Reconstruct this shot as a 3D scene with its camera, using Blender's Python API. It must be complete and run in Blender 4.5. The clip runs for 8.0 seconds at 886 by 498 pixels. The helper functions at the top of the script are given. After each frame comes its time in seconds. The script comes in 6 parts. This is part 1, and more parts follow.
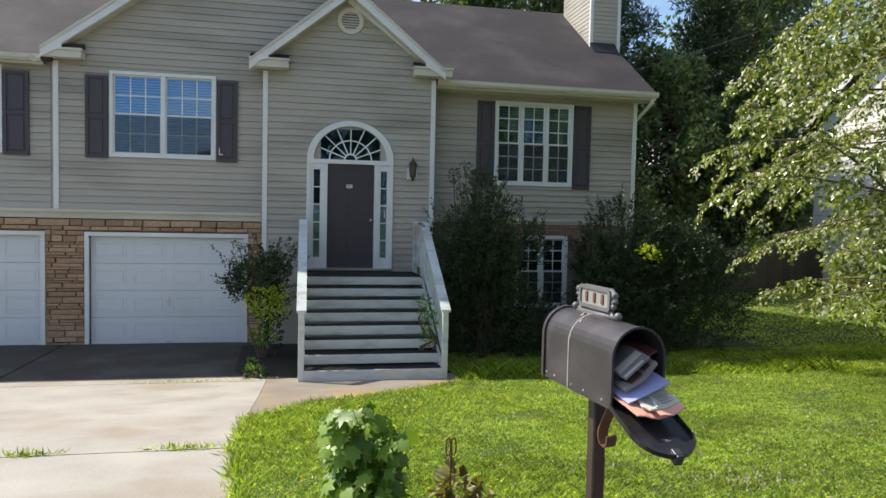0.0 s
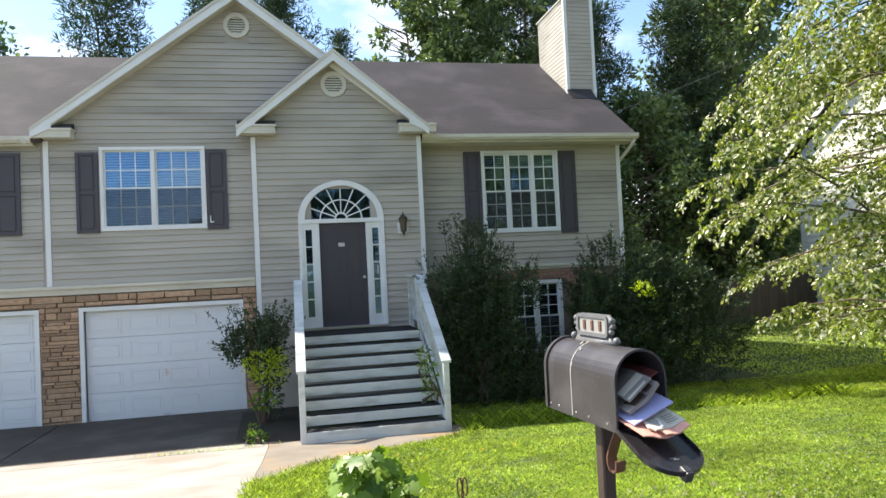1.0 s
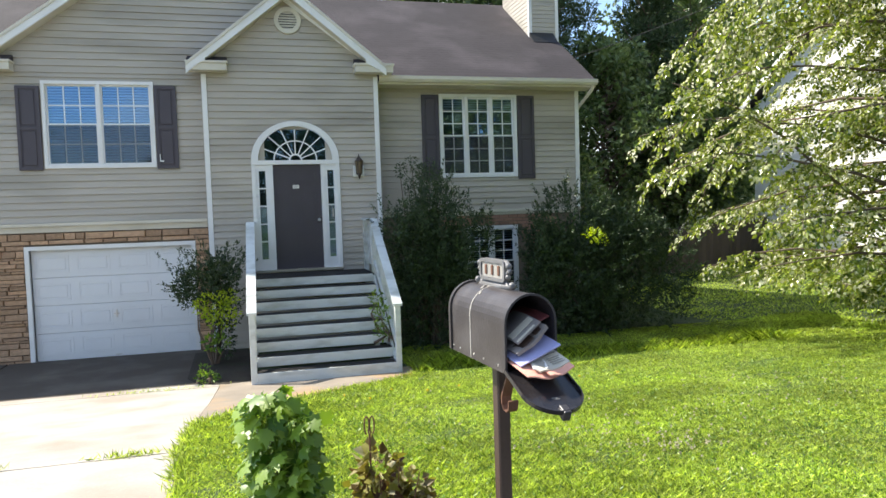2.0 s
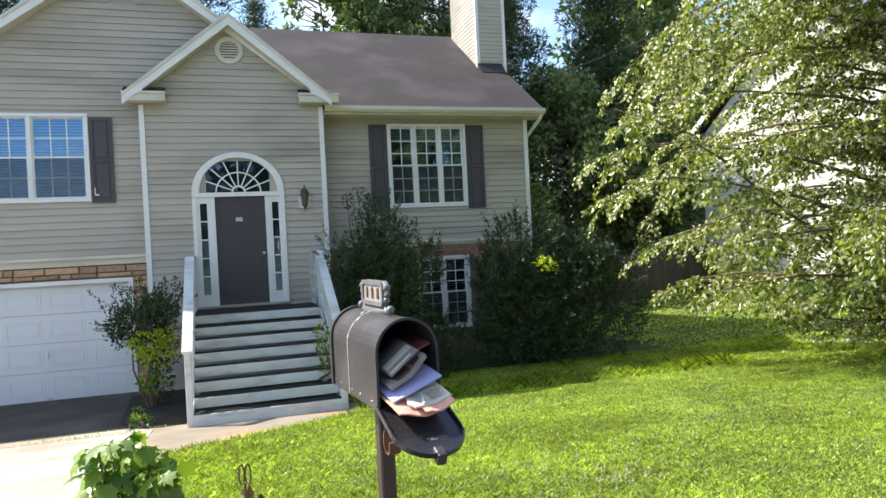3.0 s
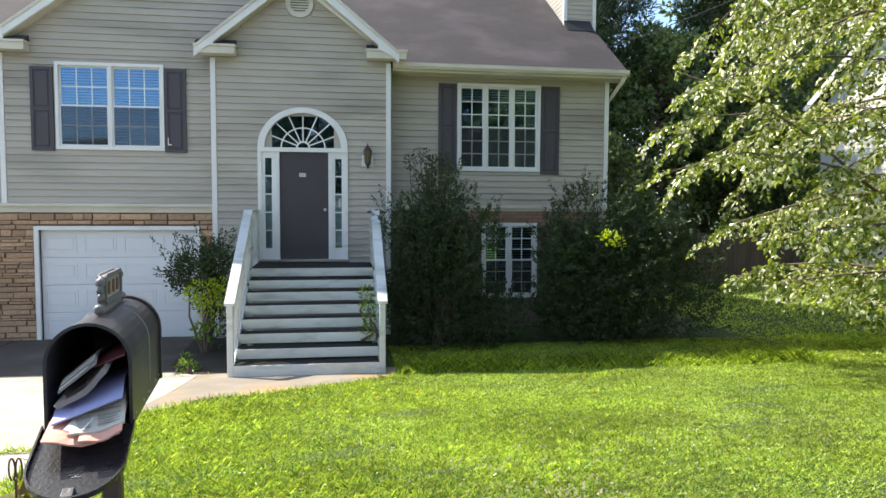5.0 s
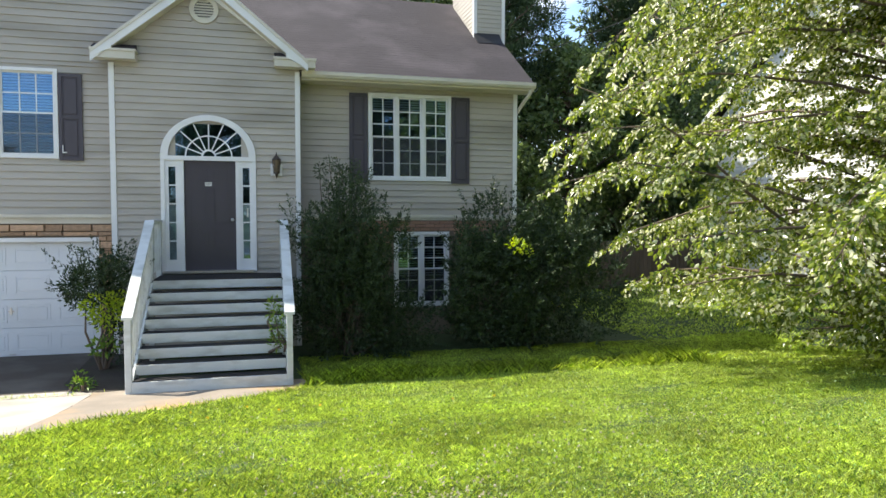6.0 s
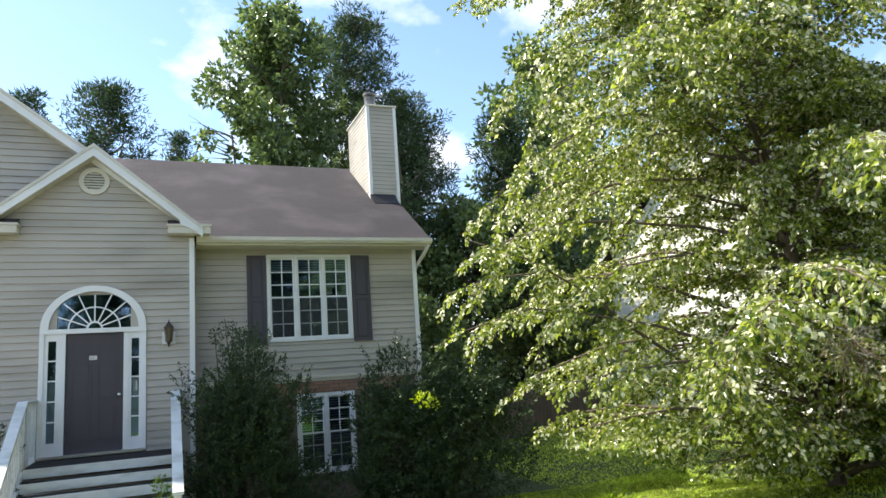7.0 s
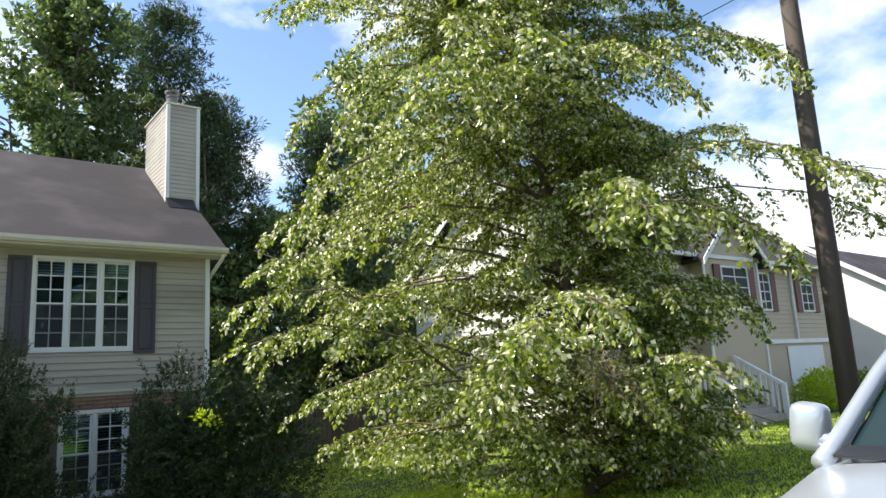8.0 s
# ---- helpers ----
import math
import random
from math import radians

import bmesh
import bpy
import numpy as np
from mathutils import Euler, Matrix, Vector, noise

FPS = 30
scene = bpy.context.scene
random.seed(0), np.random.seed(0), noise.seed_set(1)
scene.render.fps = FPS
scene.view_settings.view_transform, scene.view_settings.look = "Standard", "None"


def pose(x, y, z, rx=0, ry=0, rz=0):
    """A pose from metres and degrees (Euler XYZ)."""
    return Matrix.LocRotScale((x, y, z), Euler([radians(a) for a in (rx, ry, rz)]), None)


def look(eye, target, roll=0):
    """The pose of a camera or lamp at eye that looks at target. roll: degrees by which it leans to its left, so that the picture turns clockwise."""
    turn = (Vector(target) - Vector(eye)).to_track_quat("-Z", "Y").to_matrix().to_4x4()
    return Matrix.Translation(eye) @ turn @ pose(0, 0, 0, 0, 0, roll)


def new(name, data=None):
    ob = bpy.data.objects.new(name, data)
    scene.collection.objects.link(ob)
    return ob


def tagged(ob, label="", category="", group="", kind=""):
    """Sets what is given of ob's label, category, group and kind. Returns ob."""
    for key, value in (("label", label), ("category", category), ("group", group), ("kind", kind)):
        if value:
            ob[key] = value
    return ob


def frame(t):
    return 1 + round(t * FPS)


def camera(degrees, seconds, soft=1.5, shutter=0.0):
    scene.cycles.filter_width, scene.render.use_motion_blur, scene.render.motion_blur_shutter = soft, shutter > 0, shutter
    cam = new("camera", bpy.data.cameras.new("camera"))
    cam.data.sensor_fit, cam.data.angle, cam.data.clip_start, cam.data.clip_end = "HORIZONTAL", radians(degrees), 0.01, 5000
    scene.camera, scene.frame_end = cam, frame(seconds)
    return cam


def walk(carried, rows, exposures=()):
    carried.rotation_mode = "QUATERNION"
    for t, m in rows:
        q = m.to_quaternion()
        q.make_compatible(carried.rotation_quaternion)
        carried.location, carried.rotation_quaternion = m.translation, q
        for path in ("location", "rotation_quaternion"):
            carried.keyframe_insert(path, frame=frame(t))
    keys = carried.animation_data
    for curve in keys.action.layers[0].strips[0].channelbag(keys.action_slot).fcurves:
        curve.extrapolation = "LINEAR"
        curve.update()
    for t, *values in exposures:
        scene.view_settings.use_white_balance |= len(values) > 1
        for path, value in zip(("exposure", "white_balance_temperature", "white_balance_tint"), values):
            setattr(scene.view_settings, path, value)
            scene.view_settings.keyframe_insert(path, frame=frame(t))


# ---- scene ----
cam = camera(65.5, 8.0)
PATH = [
    (0, (-0.849, -13.761, 2.564), (-0.46, -11.802, 2.462), 1.3),
    (0.5, (-0.828, -13.769, 2.552), (-0.32, -11.836, 2.478), -1.1),
    (1, (-0.871, -13.817, 2.518), (-0.461, -11.861, 2.571), -2.7),
    (1.5, (-0.799, -13.824, 2.507), (-0.448, -11.857, 2.413), -0.8),
    (2, (-0.666, -13.878, 2.509), (-0.167, -11.944, 2.397), -1.8),
    (2.2, (-0.608, -13.868, 2.51), (-0.083, -11.941, 2.399), -3.0),
    (3.3, (-0.14, -13.67, 2.43), (0.478, -11.767, 2.426), -2.6),
    (3.5, (0.031, -13.713, 2.484), (0.523, -11.775, 2.441), -1.9),
    (4, (0.277, -13.709, 2.51), (0.671, -11.756, 2.328), -1.2),
    (4.5, (0.528, -13.619, 2.484), (0.966, -11.668, 2.418), 1.9),
    (4.7, (0.589, -13.523, 2.498), (0.907, -11.551, 2.397), 0.9),
    (5.8, (0.851, -13.582, 2.523), (1.16, -11.612, 2.375), -0.8),
    (6, (0.886, -13.621, 2.519), (1.4, -11.691, 2.417), 0.1),
    (6.5, (0.971, -13.652, 2.497), (1.78, -11.831, 2.663), -1.2),
    (7, (1.095, -13.687, 2.497), (1.85, -11.866, 2.833), -3.9),
    (7.5, (1.263, -13.77, 2.483), (2.182, -12.035, 2.866), -5.0),
    (8, (1.398, -13.874, 2.461), (2.606, -12.32, 2.815), -3.1),
]
walk(cam, [(t, look(eye, target, roll)) for t, eye, target, roll in PATH],
     exposures=[(0.0, 0.42), (0.5, 0.68), (1.0, 0.97), (1.5, 0.99), (2.0, 1.03), (4.0, 1.07), (6.0, 1.08), (6.5, 1.03), (7.0, 1.12), (7.5, 1.0), (8.0, 0.86)])

# ---- light ----
SUN_TO = Vector((-0.76, 0.52, 1.0)).normalized()
world = bpy.data.worlds.new("sky")
scene.world = world
world.use_nodes = True
wn, wl = world.node_tree.nodes, world.node_tree.links
wn.clear()
sky = wn.new("ShaderNodeTexSky")
sky.sky_type = "NISHITA"
sky.sun_disc = False
sky.sun_elevation = math.asin(SUN_TO.z)
sky.sun_rotation = math.atan2(SUN_TO.x, SUN_TO.y)
sky.air_density, sky.dust_density, sky.ozone_density = 1.0, 0.35, 1.0
wco = wn.new("ShaderNodeTexCoord")
wmap = wn.new("ShaderNodeMapping")
wmap.inputs["Scale"].default_value = (1.0, 1.0, 1.9)
wmap.inputs["Location"].default_value = (0.35, 0.2, 0.1)
wnoise = wn.new("ShaderNodeTexNoise")
wnoise.inputs["Scale"].default_value = 2.6
wnoise.inputs["Detail"].default_value = 7.0
wnoise.inputs["Roughness"].default_value = 0.55
wramp = wn.new("ShaderNodeValToRGB")
wramp.color_ramp.elements[0].position = 0.50
wramp.color_ramp.elements[1].position = 0.64
wmix = wn.new("ShaderNodeMixRGB")
wmix.inputs["Color2"].default_value = (8.0, 8.1, 8.3, 1)
wbg = wn.new("ShaderNodeBackground")
wbg.inputs["Strength"].default_value = 0.10
wout = wn.new("ShaderNodeOutputWorld")
wl.new(wco.outputs["Generated"], wmap.inputs["Vector"])
wl.new(wmap.outputs["Vector"], wnoise.inputs["Vector"])
wsep = wn.new("ShaderNodeSeparateXYZ")
wlow = wn.new("ShaderNodeMath")
wlow.operation, wlow.use_clamp = "MULTIPLY_ADD", True
wlow.inputs[1].default_value, wlow.inputs[2].default_value = -0.60, 0.26
wadd = wn.new("ShaderNodeMath")
wl.new(wco.outputs["Generated"], wsep.inputs["Vector"])
wl.new(wsep.outputs["Z"], wlow.inputs[0])
wl.new(wnoise.outputs["Fac"], wadd.inputs[0])
wbank = wn.new("ShaderNodeMath")
wbank.operation = "MULTIPLY"
weast = wn.new("ShaderNodeMath")
weast.operation, weast.use_clamp = "MULTIPLY_ADD", True
weast.inputs[1].default_value, weast.inputs[2].default_value = 3.0, -1.6
wl.new(wsep.outputs["X"], weast.inputs[0])
wl.new(wlow.outputs[0], wbank.inputs[0])
wl.new(weast.outputs[0], wbank.inputs[1])
wl.new(wbank.outputs[0], wadd.inputs[1])
wl.new(wadd.outputs[0], wramp.inputs["Fac"])
wl.new(wramp.outputs["Color"], wmix.inputs["Fac"])
wtone = wn.new("ShaderNodeMixRGB")
wtone.blend_type = "MULTIPLY"
wtone.inputs["Fac"].default_value = 1.0
wtone.inputs["Color2"].default_value = (1.40, 1.44, 1.47, 1)
wl.new(sky.outputs["Color"], wtone.inputs["Color1"])
wl.new(wtone.outputs["Color"], wmix.inputs["Color1"])
wl.new(wmix.outputs["Color"], wbg.inputs["Color"])
wl.new(wbg.outputs["Background"], wout.inputs["Surface"])
sun_data = bpy.data.lights.new("sun", "SUN")
sun_data.energy, sun_data.angle, sun_data.color = 4.7, radians(0.53), (1.0, 0.94, 0.82)
sun = new("sun", sun_data)
sun.matrix_world = look(SUN_TO * 60, (0, 0, 0))

# ---- materials ----


def mat(name, color, rough=0.7, metal=0.0, vary=0.12, scale=6.0, fine=80.0, bump=0.15, stain=None, stain_amount=0.0,
        stain_scale=1.2, random=0.0, island=0.0, spec=0.5, stretch=(1, 1, 1)):
    """A procedural surface: base colour varied at two scales, a stain colour, fine relief."""
    m = bpy.data.materials.new(name)
    m.use_nodes = True
    n, l = m.node_tree.nodes, m.node_tree.links
    b = n["Principled BSDF"]
    b.inputs["Roughness"].default_value = rough
    b.inputs["Metallic"].default_value = metal
    b.inputs["Specular IOR Level"].default_value = spec
    co = n.new("ShaderNodeTexCoord")
    mp = n.new("ShaderNodeMapping")
    mp.inputs["Scale"].default_value = stretch
    l.new(co.outputs["Object"], mp.inputs["Vector"])

    def tex(s, detail=4.0):
        t = n.new("ShaderNodeTexNoise")
        t.inputs["Scale"].default_value, t.inputs["Detail"].default_value = s, detail
        l.new(mp.outputs["Vector"], t.inputs["Vector"])
        return t.outputs["Fac"]

    def math_node(op, a, c):
        k = n.new("ShaderNodeMath")
        k.operation = op
        for i, v in enumerate((a, c)):
            if isinstance(v, (int, float)):
                k.inputs[i].default_value = v
            else:
                l.new(v, k.inputs[i])
        return k.outputs[0]

    coarse, grain = tex(scale), tex(fine, 3.0)
    both = math_node("ADD", math_node("MULTIPLY", coarse, 0.65), math_node("MULTIPLY", grain, 0.35))
    value = math_node("ADD", math_node("MULTIPLY", math_node("SUBTRACT", both, 0.5), 4.0 * vary), 1.0)
    if random:
        info = n.new("ShaderNodeObjectInfo")
        value = math_node("ADD", value, math_node("MULTIPLY", math_node("SUBTRACT", info.outputs["Random"], 0.5), random))
    if island:
        geo = n.new("ShaderNodeNewGeometry")
        value = math_node("ADD", value, math_node("MULTIPLY", math_node("SUBTRACT", geo.outputs["Random Per Island"], 0.5), island))
    hsv = n.new("ShaderNodeHueSaturation")
    hsv.inputs["Color"].default_value = (*color, 1)
    l.new(value, hsv.inputs["Value"])
    out = hsv.outputs["Color"]
    if stain:
        ramp = n.new("ShaderNodeValToRGB")
        ramp.color_ramp.elements[0].position, ramp.color_ramp.elements[1].position = 0.48, 0.72
        l.new(tex(stain_scale, 6.0), ramp.inputs["Fac"])
        mx = n.new("ShaderNodeMixRGB")
        mx.inputs["Color2"].default_value = (*stain, 1)
        l.new(math_node("MULTIPLY", ramp.outputs["Color"], stain_amount), mx.inputs["Fac"])
        l.new(out, mx.inputs["Color1"])
        out = mx.outputs["Color"]
    l.new(out, b.inputs["Base Color"])
    if bump:
        bp = n.new("ShaderNodeBump")
        bp.inputs["Strength"].default_value, bp.inputs["Distance"].default_value = bump, 0.01
        l.new(grain, bp.inputs["Height"])
        l.new(bp.outputs["Normal"], b.inputs["Normal"])
    return m


def leaf_mat(name, color, color2, gloss=0.35, through_light=0.35, pale=None, patch=0.0):
    """Leaves: two greens mixed leaf by leaf, a soft gloss, and light coming through."""
    m = bpy.data.materials.new(name)
    m.use_nodes = True
    n, l = m.node_tree.nodes, m.node_tree.links
    b = n["Principled BSDF"]
    b.inputs["Roughness"].default_value = gloss
    geo = n.new("ShaderNodeNewGeometry")
    mx = n.new("ShaderNodeMixRGB")
    mx.inputs["Color1"].default_value, mx.inputs["Color2"].default_value = (*color, 1), (*color2, 1)
    l.new(geo.outputs["Random Per Island"], mx.inputs["Fac"])
    tone = mx.outputs["Color"]
    if pale:
        step = n.new("ShaderNodeValToRGB")
        step.color_ramp.elements[0].position, step.color_ramp.elements[1].position = 0.70, 0.86
        l.new(geo.outputs["Random Per Island"], step.inputs["Fac"])
        m2 = n.new("ShaderNodeMixRGB")
        m2.inputs["Color2"].default_value = (*pale, 1)
        l.new(step.outputs["Color"], m2.inputs["Fac"])
        l.new(tone, m2.inputs["Color1"])
        tone = m2.outputs["Color"]
    if patch:
        where, spots, fine_spots = n.new("ShaderNodeTexCoord"), n.new("ShaderNodeTexNoise"), n.new("ShaderNodeTexNoise")
        spots.inputs["Scale"].default_value, spots.inputs["Detail"].default_value = 0.9, 3.0
        fine_spots.inputs["Scale"].default_value, fine_spots.inputs["Detail"].default_value = 7.0, 2.0
        total, level, shade = n.new("ShaderNodeMath"), n.new("ShaderNodeMath"), n.new("ShaderNodeHueSaturation")
        level.operation = "MULTIPLY_ADD"
        level.inputs[1].default_value, level.inputs[2].default_value = patch, 1.0 - patch
        for tx in (spots, fine_spots):
            l.new(where.outputs["Object"], tx.inputs["Vector"])
        l.new(spots.outputs["Fac"], total.inputs[0])
        l.new(fine_spots.outputs["Fac"], total.inputs[1])
        l.new(total.outputs[0], level.inputs[0])
        l.new(level.outputs[0], shade.inputs["Value"])
        l.new(tone, shade.inputs["Color"])
        tone = shade.outputs["Color"]
    l.new(tone, b.inputs["Base Color"])
    tr = n.new("ShaderNodeBsdfTranslucent")
    hsv = n.new("ShaderNodeHueSaturation")
    hsv.inputs["Value"].default_value, hsv.inputs["Saturation"].default_value = 1.5, 1.1
    l.new(tone, hsv.inputs["Color"])
    l.new(hsv.outputs["Color"], tr.inputs["Color"])
    ms = n.new("ShaderNodeMixShader")
    ms.inputs["Fac"].default_value = through_light
    l.new(b.outputs["BSDF"], ms.inputs[1])
    l.new(tr.outputs["BSDF"], ms.inputs[2])
    l.new(ms.outputs["Shader"], n["Material Output"].inputs["Surface"])
    return m


def glass_mat(name, tint=(0.9, 0.95, 0.95), wavy=0.03):
    m = bpy.data.materials.new(name)
    m.use_nodes = True
    n, l = m.node_tree.nodes, m.node_tree.links
    n.remove(n["Principled BSDF"])
    tr, gl, fr, ms = (n.new("ShaderNodeBsdfTransparent"), n.new("ShaderNodeBsdfGlossy"), n.new("ShaderNodeFresnel"), n.new("ShaderNodeMixShader"))
    tr.inputs["Color"].default_value = (*tint, 1)
    gl.inputs["Roughness"].default_value = 0.02
    gl.inputs["Color"].default_value = (0.34, 0.56, 0.90, 1)
    fr.inputs["IOR"].default_value = 2.4
    tx, bp = n.new("ShaderNodeTexNoise"), n.new("ShaderNodeBump")
    tx.inputs["Scale"].default_value = 1.6
    bp.inputs["Strength"].default_value, bp.inputs["Distance"].default_value = wavy, 0.05
    l.new(tx.outputs["Fac"], bp.inputs["Height"])
    l.new(bp.outputs["Normal"], gl.inputs["Normal"])
    l.new(fr.outputs["Fac"], ms.inputs["Fac"])
    l.new(tr.outputs["BSDF"], ms.inputs[1])
    l.new(gl.outputs["BSDF"], ms.inputs[2])
    l.new(ms.outputs["Shader"], n["Material Output"].inputs["Surface"])
    return m


M_SIDING = mat("vinyl_siding", (0.455, 0.416, 0.356), 0.55, vary=0.05, scale=1.5, fine=60, bump=0.08, stain=(0.20, 0.18, 0.14), stain_amount=0.55, stain_scale=1.0, random=0.07, stretch=(0.4, 1, 2))
M_TRIM = mat("white_trim", (0.80, 0.80, 0.79), 0.5, vary=0.05, scale=3, fine=90, bump=0.08, stain=(0.5, 0.48, 0.42), stain_amount=0.2)
M_FASCIA = mat("cream_fascia", (0.66, 0.62, 0.52), 0.55, vary=0.06, scale=3, fine=90, bump=0.08, stain=(0.42, 0.39, 0.32), stain_amount=0.35)
M_SHINGLE = mat("roof_shingle", (0.036, 0.029, 0.033), 0.9, vary=0.26, scale=0.9, fine=55, bump=0.6, stain=(0.080, 0.067, 0.073), stain_amount=0.9, stain_scale=0.85)
M_SHUTTER = mat("shutter_plum", (0.072, 0.062, 0.075), 0.55, vary=0.06, scale=5, fine=80, bump=0.1)
M_DOOR = mat("door_paint", (0.062, 0.052, 0.062), 0.5, vary=0.06, scale=3, fine=60, bump=0.08)
M_GARAGE = mat("garage_white", (0.74, 0.76, 0.78), 0.45, vary=0.03, scale=2, fine=60, bump=0.05, stain=(0.55, 0.55, 0.55), stain_amount=0.15)
M_STONE = mat("stone_veneer", (0.50, 0.325, 0.205), 0.9, vary=0.3, scale=5, fine=35, bump=0.8, stain=(0.28, 0.17, 0.10), stain_amount=0.5, stain_scale=3.0, random=0.55)
M_MORTAR = mat("mortar", (0.20, 0.16, 0.12), 0.95, vary=0.2, scale=8, fine=60, bump=0.5)
M_BRICK = mat("brick_base", (0.34, 0.20, 0.14), 0.9, vary=0.2, scale=6, fine=50, bump=0.5, random=0.35)
M_PAINTWOOD = mat("porch_paint", (0.64, 0.665, 0.645), 0.6, vary=0.1, scale=5, fine=60, bump=0.25, stain=(0.32, 0.33, 0.28), stain_amount=0.6, stain_scale=4.5, random=0.1, stretch=(0.5, 1, 1.6))
M_TREAD = mat("tread_wood", (0.035, 0.033, 0.031), 0.9, vary=0.2, scale=4, fine=50, bump=0.4, stain=(0.07, 0.066, 0.06), stain_amount=0.4, spec=0.12, stretch=(0.3, 1, 1))
M_CONCRETE = mat("concrete", (0.40, 0.365, 0.32), 0.9, vary=0.22, scale=1.3, fine=45, bump=0.35, stain=(0.27, 0.20, 0.14), stain_amount=0.75, stain_scale=0.9)
M_CONCRETE_RUST = mat("concrete_rust", (0.27, 0.225, 0.175), 0.9, vary=0.24, scale=2.0, fine=45, bump=0.35, stain=(0.48, 0.27, 0.09), stain_amount=0.85, stain_scale=0.7)
# Stained concrete, darkened further: the house's shade is put into its colour.
M_SHADE_MILDEW = mat("concrete_shade_mildew", (0.070, 0.056, 0.043), 0.9, vary=0.25, scale=1.0, fine=60, bump=0.3, stain=(0.17, 0.15, 0.125), stain_amount=0.6, stain_scale=1.1)
M_LID = mat("mailbox_lid", (0.022, 0.02, 0.022), 0.22, vary=0.15, scale=14, fine=120, bump=0.08, stain=(0.05, 0.045, 0.045), stain_amount=0.5, stain_scale=14)
M_SOIL = mat("lawn_soil", (0.040, 0.066, 0.016), 0.95, vary=0.3, scale=1.4, fine=40, bump=0.8, stain=(0.075, 0.10, 0.028), stain_amount=0.5)
M_MULCH = mat("bed_soil", (0.040, 0.030, 0.022), 0.95, vary=0.35, scale=3, fine=45, bump=0.9, stain=(0.035, 0.055, 0.018), stain_amount=0.5, stain_scale=4)
M_ASPHALT = mat("asphalt", (0.055, 0.055, 0.056), 0.9, vary=0.2, scale=2, fine=120, bump=0.6)
M_BARK = mat("bark", (0.13, 0.095, 0.07), 0.9, vary=0.3, scale=4, fine=30, bump=0.8, stretch=(1, 1, 0.25))
M_POLE = mat("pole_wood", (0.085, 0.065, 0.052), 0.85, vary=0.3, scale=3, fine=30, bump=0.6, stain=(0.20, 0.15, 0.12), stain_amount=0.5, stretch=(1, 1, 0.12))
M_BOX = mat("mailbox_black", (0.050, 0.042, 0.041), 0.36, metal=0.0, vary=0.12, scale=8, fine=120, bump=0.1, stain=(0.13, 0.12, 0.12), stain_amount=0.4, stain_scale=9)
M_BOXIN = mat("mailbox_inside", (0.050, 0.045, 0.048), 0.4, vary=0.2, scale=12, fine=90, bump=0.1)
M_POST = mat("post_brown", (0.075, 0.048, 0.038), 0.5, vary=0.15, scale=6, fine=90, bump=0.15)
M_IRON = mat("cast_iron", (0.17, 0.165, 0.165), 0.42, vary=0.2, scale=20, fine=120, bump=0.2)
M_PLATE = mat("plate_light", (0.34, 0.32, 0.29), 0.5, vary=0.12, scale=20, fine=150, bump=0.1)
M_RUST = mat("rust_brown", (0.16, 0.075, 0.045), 0.7, vary=0.3, scale=25, fine=150, bump=0.2)
M_CHALK = mat("pale_scuff", (0.34, 0.32, 0.29), 0.8, vary=0.3, scale=40, fine=200, bump=0.1)
M_PAPER = mat("paper_white", (0.74, 0.72, 0.68), 0.7, vary=0.05, scale=20, fine=200, bump=0.05)
M_PAPERGREY = mat("paper_grey", (0.27, 0.24, 0.225), 0.5, vary=0.2, scale=25, fine=120, bump=0.1)
M_LILAC = mat("paper_lilac", (0.42, 0.42, 0.68), 0.7, vary=0.05, scale=20, fine=200, bump=0.05)
M_SALMON = mat("paper_salmon", (0.80, 0.40, 0.30), 0.7, vary=0.06, scale=20, fine=200, bump=0.05)
M_NEWS = mat("paper_news", (0.62, 0.57, 0.47), 0.8, vary=0.08, scale=20, fine=200, bump=0.05)
M_INK = mat("ink", (0.36, 0.33, 0.28), 0.8, vary=0.2, scale=30, fine=100, bump=0)
M_DARKRED = mat("paper_darkred", (0.20, 0.05, 0.05), 0.6, vary=0.2, scale=20, fine=100, bump=0.1)
M_BRASS = mat("aged_brass", (0.05, 0.036, 0.027), 0.45, metal=0.2, vary=0.2, scale=20, fine=100, bump=0.1)
M_STEEL = mat("steel", (0.6, 0.6, 0.6), 0.3, metal=1.0, vary=0.1, scale=10, fine=100, bump=0.05)
M_BLIND = mat("blind_slat", (0.58, 0.60, 0.62), 0.6, vary=0.05, scale=5, fine=60, bump=0.05)
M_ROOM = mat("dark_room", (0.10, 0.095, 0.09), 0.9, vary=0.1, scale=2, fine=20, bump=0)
M_SCREEN = mat("fly_screen", (0.045, 0.047, 0.05), 0.8, vary=0.1, scale=5, fine=200, bump=0)
M_NET = bpy.data.materials.new("insect_net")
M_NET.use_nodes = True
net_nodes, net_links = M_NET.node_tree.nodes, M_NET.node_tree.links
net_see, net_mix = net_nodes.new("ShaderNodeBsdfTransparent"), net_nodes.new("ShaderNodeMixShader")
net_nodes["Principled BSDF"].inputs["Base Color"].default_value = (0.075, 0.076, 0.08, 1)
net_nodes["Principled BSDF"].inputs["Roughness"].default_value = 0.8
net_mix.inputs["Fac"].default_value = 0.26
net_links.new(net_see.outputs["BSDF"], net_mix.inputs[1])
net_links.new(net_nodes["Principled BSDF"].outputs["BSDF"], net_mix.inputs[2])
net_links.new(net_mix.outputs["Shader"], net_nodes["Material Output"].inputs["Surface"])
M_LAMPGLASS = mat("amber_glass", (0.16, 0.12, 0.075), 0.12, vary=0.2, scale=20, fine=60, bump=0)
M_GLASS = glass_mat("window_glass")
